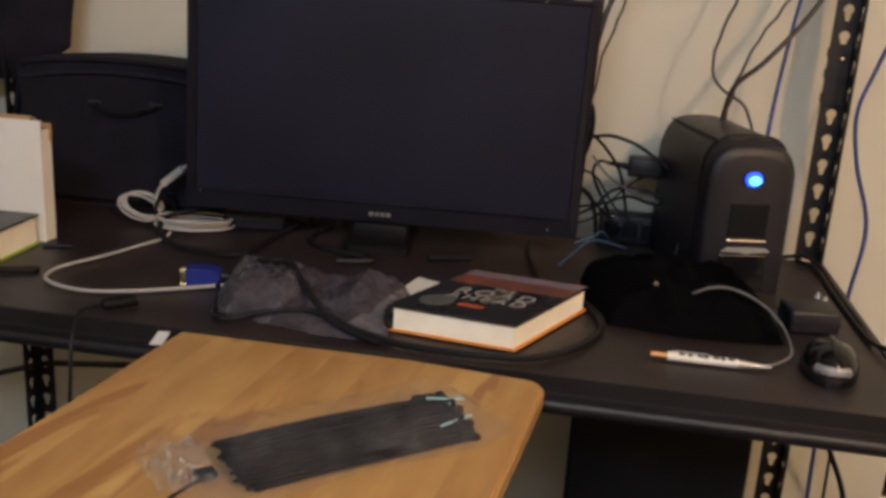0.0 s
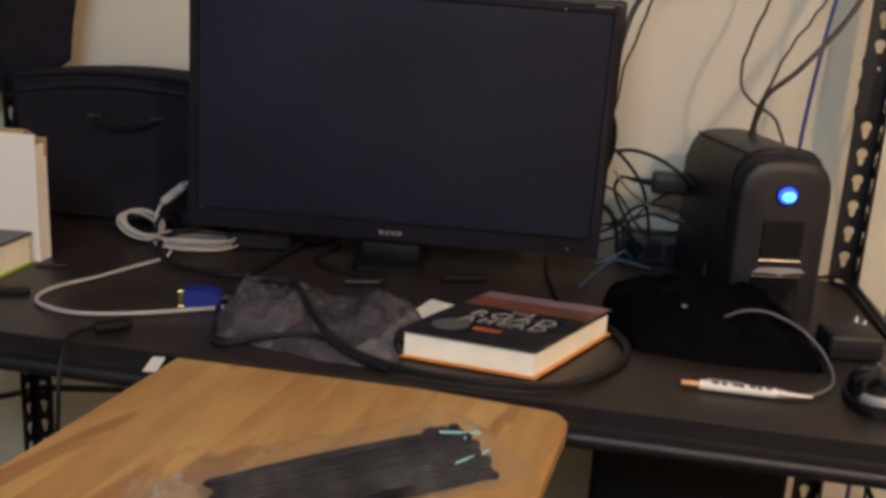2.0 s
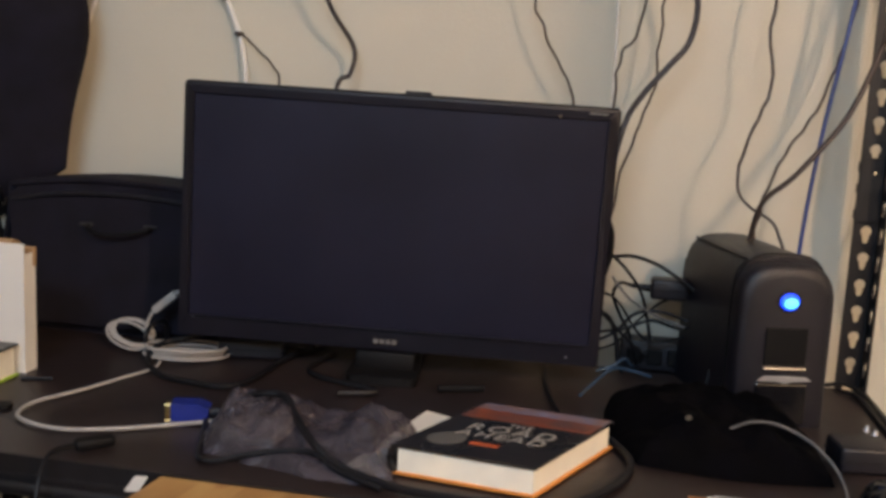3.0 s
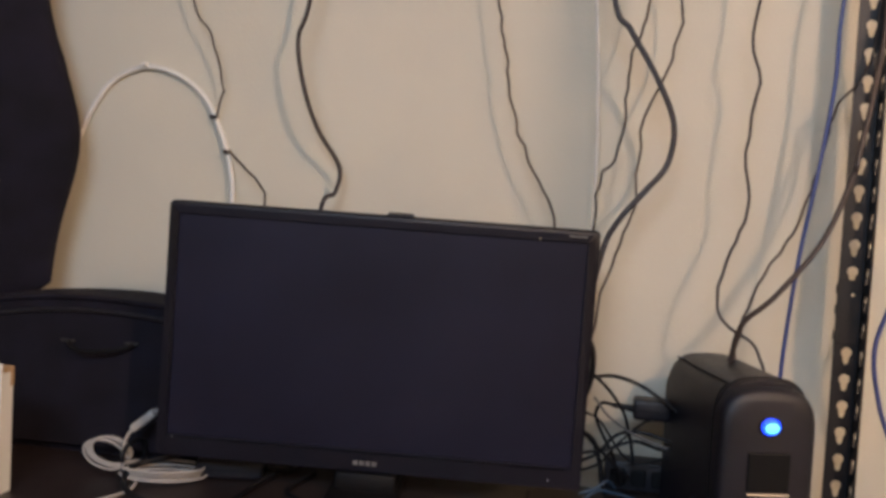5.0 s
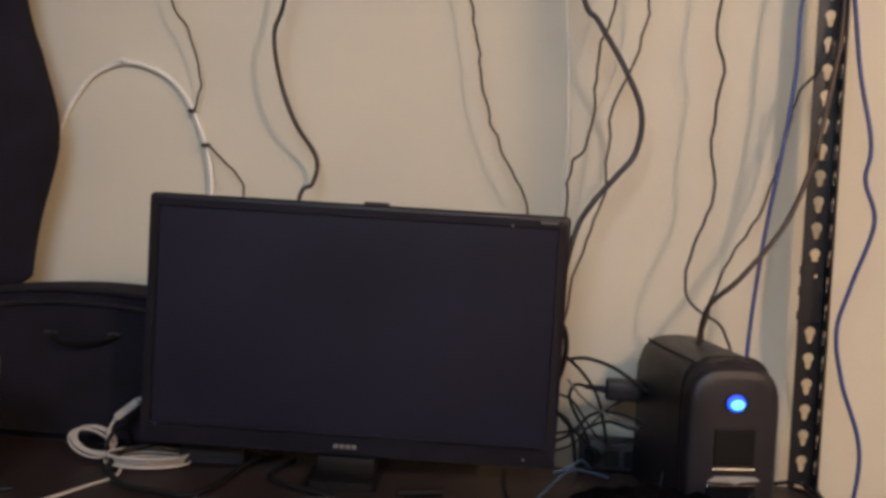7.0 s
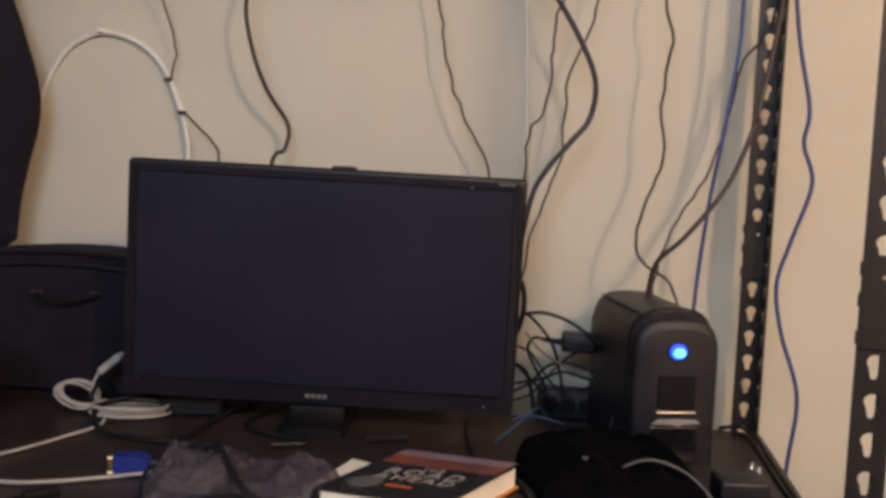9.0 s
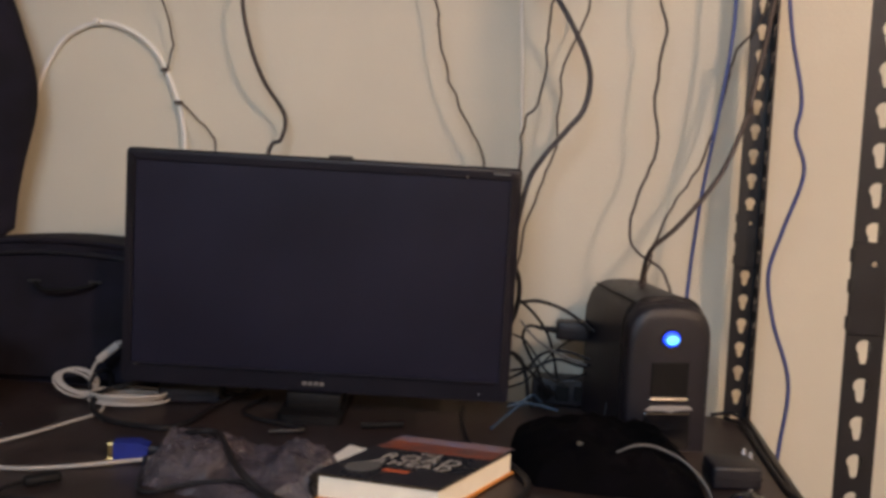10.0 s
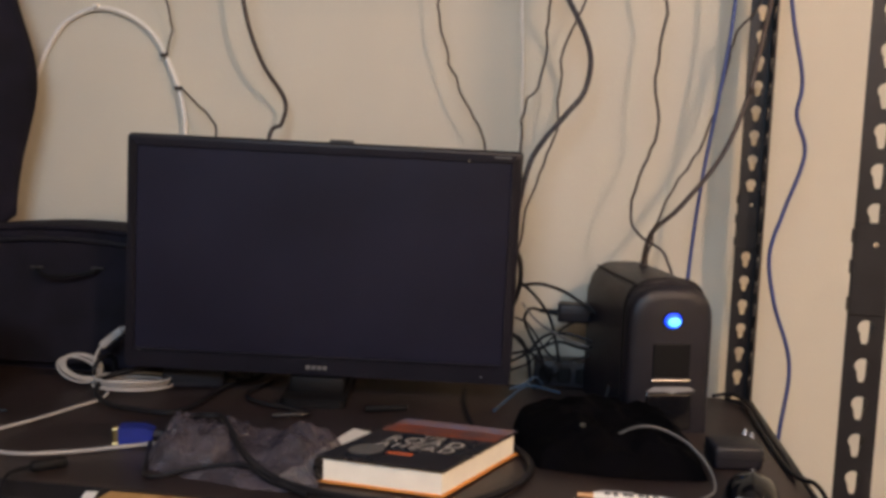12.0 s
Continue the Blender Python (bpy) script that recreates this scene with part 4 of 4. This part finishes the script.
cable("hanging_cable", [(-0.136, 1.27, 1.925), (-0.166, 1.288, 1.7), (-0.196, 1.308, 1.465), (-0.213, 1.308, 1.399), (-0.2, 1.308, 1.325), (-0.177, 1.318, 1.261), (-0.146, 1.338, 1.206), (-0.148, 1.328, 1.165), (-0.164, 1.308, 1.135), (-0.184, 1.33, 0.95)], 0.0036, HANGCORD, "black power cable hanging in a wave behind the monitor", HANG, 8)
cable("thin_cable", [(0.153, 1.27, 1.925), (0.063, 1.308, 1.7), (0.093, 1.328, 1.475), (0.108, 1.328, 1.389), (0.131, 1.328, 1.282), (0.166, 1.328, 1.205), (0.198, 1.328, 1.132), (0.198, 1.33, 0.95)], 0.0019, BROWNCORD, "thin dark cable hanging behind the monitor", HANG, 8)
cable("pale_cable", [(0.298, 1.27, 1.925), (0.208, 1.338, 1.7), (0.238, 1.358, 1.485), (0.25, 1.358, 1.329), (0.254, 1.358, 1.224), (0.254, 1.358, 1.129), (0.254, 1.33, 0.95)], 0.0026, WALLCORD, "thin pale cable running straight down the wall", HANG, 8)
cable("thin_cable", [(0.38, 1.27, 1.925), (0.35, 1.288, 1.7), (0.32, 1.308, 1.474), (0.296, 1.308, 1.382), (0.29, 1.308, 1.273), (0.279, 1.308, 1.231), (0.258, 1.308, 1.183), (0.258, 1.33, 0.95)], 0.0019, BROWNCORD, "thin dark cable hanging behind the monitor", HANG, 8)
cable("thin_cable", [(0.422, 1.27, 1.925), (0.332, 1.298, 1.7), (0.362, 1.318, 1.478), (0.367, 1.318, 1.453), (0.354, 1.318, 1.386), (0.323, 1.318, 1.301), (0.314, 1.318, 1.216), (0.314, 1.308, 1.169), (0.296, 1.278, 1.114), (0.276, 1.228, 1.045), (0.262, 1.22, 0.96)], 0.0019, BROWNCORD, "thin kinked dark cable hanging behind the monitor", HANG, 4)
cable("hanging_cable", [(0.326, 1.27, 1.925), (0.236, 1.268, 1.7), (0.266, 1.288, 1.469), (0.293, 1.288, 1.42), (0.333, 1.288, 1.355), (0.361, 1.288, 1.29), (0.356, 1.288, 1.232), (0.329, 1.278, 1.194), (0.295, 1.268, 1.151), (0.273, 1.248, 1.105), (0.255, 1.24, 1.0), (0.25, 1.23, 0.93)], 0.0044, HANGCORD, "thick black cable bowing out beside the monitor", HANG, 8)
cable("thin_cable", [(0.528, 1.27, 1.925), (0.498, 1.278, 1.7), (0.468, 1.298, 1.475), (0.462, 1.298, 1.41), (0.473, 1.298, 1.353), (0.465, 1.298, 1.254), (0.471, 1.288, 1.172), (0.45, 1.278, 1.114), (0.437, 1.268, 1.048), (0.445, 1.258, 1.013), (0.484, 1.248, 0.992), (0.498, 1.238, 0.963), (0.503, 1.235, 0.93)], 0.0023, BROWNCORD, "thin kinked dark cable hanging to the battery backup", HANG, 4)
cable("hanging_cable", [(0.628, 1.285, 1.6), (0.63, 1.27, 1.42), (0.599, 1.223, 1.255), (0.593, 1.223, 1.223), (0.559, 1.213, 1.136), (0.503, 1.203, 1.06), (0.465, 1.212, 1.019), (0.456, 1.233, 0.969), (0.452, 1.235, 0.93)], 0.0037, BROWNCORD, "dark cable running from the rack post to the battery backup", HANG, 8)
cable("thin_cable", [(0.632, 1.29, 1.6), (0.628, 1.29, 1.45), (0.616, 1.298, 1.369), (0.583, 1.298, 1.328), (0.57, 1.328, 1.244), (0.539, 1.318, 1.142), (0.495, 1.298, 1.075), (0.471, 1.266, 1.005), (0.462, 1.24, 0.93)], 0.0019, BROWNCORD, "thin dark cable running from the rack post", HANG, 8)
cable("network_cable", [(0.644, 1.27, 1.925), (0.614, 1.288, 1.7), (0.579, 1.288, 1.474), (0.575, 1.288, 1.354), (0.563, 1.288, 1.242), (0.544, 1.288, 1.102), (0.532, 1.288, 0.954), (0.531, 1.29, 0.805), (0.526, 1.295, 0.765)], 0.0032, BLUECORD, "blue network cable hanging behind the battery backup", HANG, 8)
cable("network_cable", [(0.713, 1.27, 1.925), (0.623, 1.258, 1.7), (0.653, 1.278, 1.398), (0.68, 1.278, 1.259), (0.676, 1.278, 1.203), (0.692, 1.278, 1.143), (0.667, 1.278, 1.054), (0.651, 1.278, 0.987), (0.663, 1.278, 0.912), (0.693, 1.278, 0.815), (0.685, 1.278, 0.695), (0.68, 1.29, 0.5), (0.69, 1.3, 0.2)], 0.0032, BLUECORD, "blue network cable hanging wavily beside the rack", HANG, 8)
for x, y, z in ((-0.497, 1.362, 1.358), (-0.372, 1.362, 1.276), (-0.346, 1.36, 1.22)):
    tagged(part("cable_clip", box(x - 0.005, x + 0.005, y - 0.005, WALL_Y, z - 0.002, z + 0.005, 0.002, 2), WHITE if x < -0.4 else BROWNCORD), "small cable clip fixed to the wall", "clip", "cable clips on the wall")
cable("edge_cable", [(0.58, 1.285, 0.756), (0.612, 1.28, 0.762), (0.630, 1.24, 0.757), (0.633, 1.17, 0.754), (0.632, 1.08, 0.754), (0.633, 1.0, 0.754), (0.631, 0.94, 0.754)], 0.0030, RUBBER, "black cable drooping over the desk's end")
cable("edge_cable", [(0.60, 1.27, 0.756), (0.622, 1.235, 0.756), (0.624, 1.13, 0.754), (0.626, 0.98, 0.754), (0.630, 0.92, 0.757), (0.642, 0.885, 0.762), (0.650, 0.862, 0.750), (0.652, 0.85, 0.72), (0.65, 0.85, 0.60)], 0.0030, RUBBER, "black cable running along the desk's end")

# ---- beneath the desk ----
def tower():
    t = thing("computer_tower", pose(0.405, 1.0, 0.0), "black computer tower standing under the desk", "computer")
    part("casing", box(-0.118, 0.118, 0.012, 0.34, 0.02, 0.66, 0.004, 2), MATT, t)
    part("front", box(-0.12, 0.12, -0.012, 0.0118, 0.02, 0.662, 0.008, 3), MATT, t, smooth=True)
    for x in (-0.1, 0.1):
        for y in (0.03, 0.31):
            part("foot", rod((x, y, 0.0), (x, y, 0.021), 0.012, 10), RUBBER, t)
    return t


tower()
cable("floor_cable", [(0.60, 1.265, 0.70), (0.655, 1.27, 0.58), (0.70, 1.29, 0.45), (0.75, 1.30, 0.32), (0.80, 1.30, 0.0)], 0.0045, RUBBER, "black cable hanging beneath the desk")
cable("floor_cable", [(0.58, 1.315, 0.70), (0.64, 1.325, 0.66), (0.69, 1.335, 0.60), (0.715, 1.34, 0.50), (0.722, 1.34, 0.35), (0.725, 1.335, 0.0)], 0.0026, RUBBER, "thin black cable hanging beneath the desk")


# ---- the folding tray table ----
def tray_table():
    t = thing("tray_table", pose(0.053, 0.735, 0.0, 0, 0, -6.0), "light oak folding tray table before the desk", "table")
    W, D, R, top, th = 0.2065, 0.47, 0.022, 0.747, 0.018
    n = 9

    def reach(x):
        d = max(0.0, abs(x) - (W - R))
        return R - math.sqrt(max(0.0, R * R - d * d))

    for i in range(n):
        x0, x1 = -W + 2 * W * i / n, -W + 2 * W * (i + 1) / n
        xs = sorted({x0 + (x1 - x0) * k / 3 for k in range(4)} | ({-W + R * (1 - math.cos(radians(a))) for a in range(0, 91, 15)} if i == 0 else set()) | ({W - R * (1 - math.cos(radians(a))) for a in range(0, 91, 15)} if i == n - 1 else set()))
        xs = [x for x in xs if x0 - 1e-9 <= x <= x1 + 1e-9]
        back = [(x, -reach(x)) for x in xs]
        front = [(x, -D + reach(x)) for x in reversed(xs)]
        bm = prism(back + front, th, axis="z", at=top - th)
        bmesh.ops.remove_doubles(bm, verts=bm.verts, dist=1e-6)
        rim = [e for e in bm.edges if e.verts[0].co.z > top - 1e-4 and e.verts[1].co.z > top - 1e-4 and not (abs(e.verts[0].co.x - e.verts[1].co.x) < 1e-6 and abs(abs(e.verts[0].co.x) - W) > 1e-4)]
        bmesh.ops.bevel(bm, geom=rim, offset=0.004, segments=3, affect="EDGES")
        part("stave", bm, OAK, t)
    for y in (-0.06, -D + 0.06):
        part("batten", box(-W + 0.03, W - 0.03, y - 0.014, y + 0.014, top - th - 0.018, top - th - 0.0005, 0.002, 1), OAK, t)
    for x in (-W + 0.045, W - 0.045):
        for a, b in ((-0.06, -D + 0.03), (-D + 0.06, -0.03)):
            s = 1 if a > b else -1
            off = 0.012 if s > 0 else -0.012
            part("leg", rod((x + off, a, top - th - 0.01), (x + off, b, 0.0), 0.011, 8), OAK, t)
    return t


tray_table()


# ---- pack of cable ties ----
def tie_pack():
    t = thing("cable_tie_pack", pose(0.094, 0.519, 0.7475, 0, 0, 42), "clear plastic pack of black cable ties on the tray", "cable ties")
    rng = random.Random(5)
    L = 0.216
    shape = bmesh.new()
    for i in range(96):
        y = rng.uniform(-0.040, 0.040)
        z = 0.002 + rng.uniform(0.0, 0.020) * (1 - (y / 0.046) ** 2)
        dy, x0 = rng.uniform(-0.006, 0.006), -L / 2 + rng.uniform(0, 0.012)
        x1 = x0 + L - rng.uniform(0.01, 0.02)
        sag = rng.uniform(-0.002, 0.004)
        bm = bmesh.new()
        pts = [(x0, y, z), (x0 + L * 0.3, y + dy * 0.5, z + sag), (x0 + L * 0.65, y + dy, z + sag), (x1, y + dy * 0.6, z)]
        line = smooth_line(pts, 4)
        ring = []
        for p in line:
            ring.append([bm.verts.new(p + Vector((0, s * 0.0019, h))) for s, h in ((-1, 0), (1, 0), (1, 0.0012), (-1, 0.0012))])
        for a, b in zip(ring, ring[1:]):
            for k in range(4):
                bm.faces.new((a[k], a[(k + 1) % 4], b[(k + 1) % 4], b[k]))
        bm.faces.new(ring[0][::-1])
        bm.faces.new(ring[-1])
        box(x1 - 0.001, x1 + 0.006, y + dy * 0.6 - 0.0032, y + dy * 0.6 + 0.0032, z - 0.0005, z + 0.0042, bm=bm)
        part("cable_tie", bm, TIE, t)
    # thin pale cyan rods stand for glints of cool light on the wrapper
    for k, (a, b) in enumerate((((0.085, 0.005, 0.027), (0.120, -0.004, 0.023)), ((0.120, -0.004, 0.023), (0.124, 0.010, 0.020)), ((0.080, -0.030, 0.016), (0.116, -0.024, 0.017)), ((0.100, -0.012, 0.024), (0.101, -0.009, 0.025)))):
        part("pale_tie", rod(a, b, 0.0011, 6), CYAN, t, "pale cyan glint painted on the pack")
    bag = bmesh.new()
    n, m = 54, 22
    for side in (1, -1):
        grid = []
        for i in range(n + 1):
            u = i / n
            x = -0.155 + 0.308 * u
            flat = min(1.0, max(0.0, (u - 0.02) / 0.14)) * min(1.0, max(0.0, (0.985 - u) / 0.12))
            half = 0.055 + 0.004 * math.sin(9 * u) - 0.012 * (1 - flat)
            row = []
            for j in range(m + 1):
                v = 2 * j / m - 1
                up = max(0.0, 1 - abs(v) ** 2.2) * flat
                crease = (0.0045 + 0.006 * max(0.0, 0.25 - u) * 4) * noise.noise((u * 16, v * 5, 2.0)) + 0.003 * noise.noise((u * 40, v * 9, 5.0))
                z = 0.0015 + (0.033 * up + crease * (0.3 + up) + 0.010 * (1 - flat) * abs(noise.noise((u * 30, v * 4, 1.0))) if side > 0 else 0.0)
                if side > 0:
                    z = max(z, 0.0025)
                row.append(bag.verts.new((x, 0.009 + (half + 0.006) * v + 0.004 * noise.noise((u * 7, 3.0, v)), z if side > 0 else 0.0006)))
            grid.append(row)
        for a, b in zip(grid, grid[1:]):
            for j in range(m):
                bag.faces.new((a[j], a[j + 1], b[j + 1], b[j]))
    part("wrapper", bag, WRAP, t, "clear crinkled wrapper", smooth=True)
    seal = bmesh.new()
    grid = []
    for i in range(19):
        row = []
        for j in range(23):
            u, v = i / 18, 2 * j / 22 - 1
            near, far = noise.voronoi(Vector((u * 4.4, v * 4.0, 0.3)))[0][:2]
            row.append(seal.verts.new((-0.166 + 0.052 * u + 0.006 * noise.noise((v * 3, 2.0, 1.0)), 0.022 + 0.040 * v, 0.004 + 0.020 * (far - near) * (0.4 + u * (1 - u) * 2.4))))
        grid.append(row)
    for a, b in zip(grid, grid[1:]):
        for j in range(22):
            seal.faces.new((a[j], a[j + 1], b[j + 1], b[j]))
    part("sealed_end", seal, CRINKLE, t, "crumpled clear end of the wrapper", smooth=True)
    part("loose_tie", tube([(-0.125, -0.004, 0.0040), (-0.15, -0.016, 0.0030), (-0.19, -0.040, 0.002), (-0.25, -0.075, 0.002)], 0.0014, n=5), RUBBER, t)
    part("tie_head", box(-0.134, -0.116, -0.010, 0.004, 0.002, 0.009, 0.002, 1), RUBBER, t)
    return t


tie_pack()
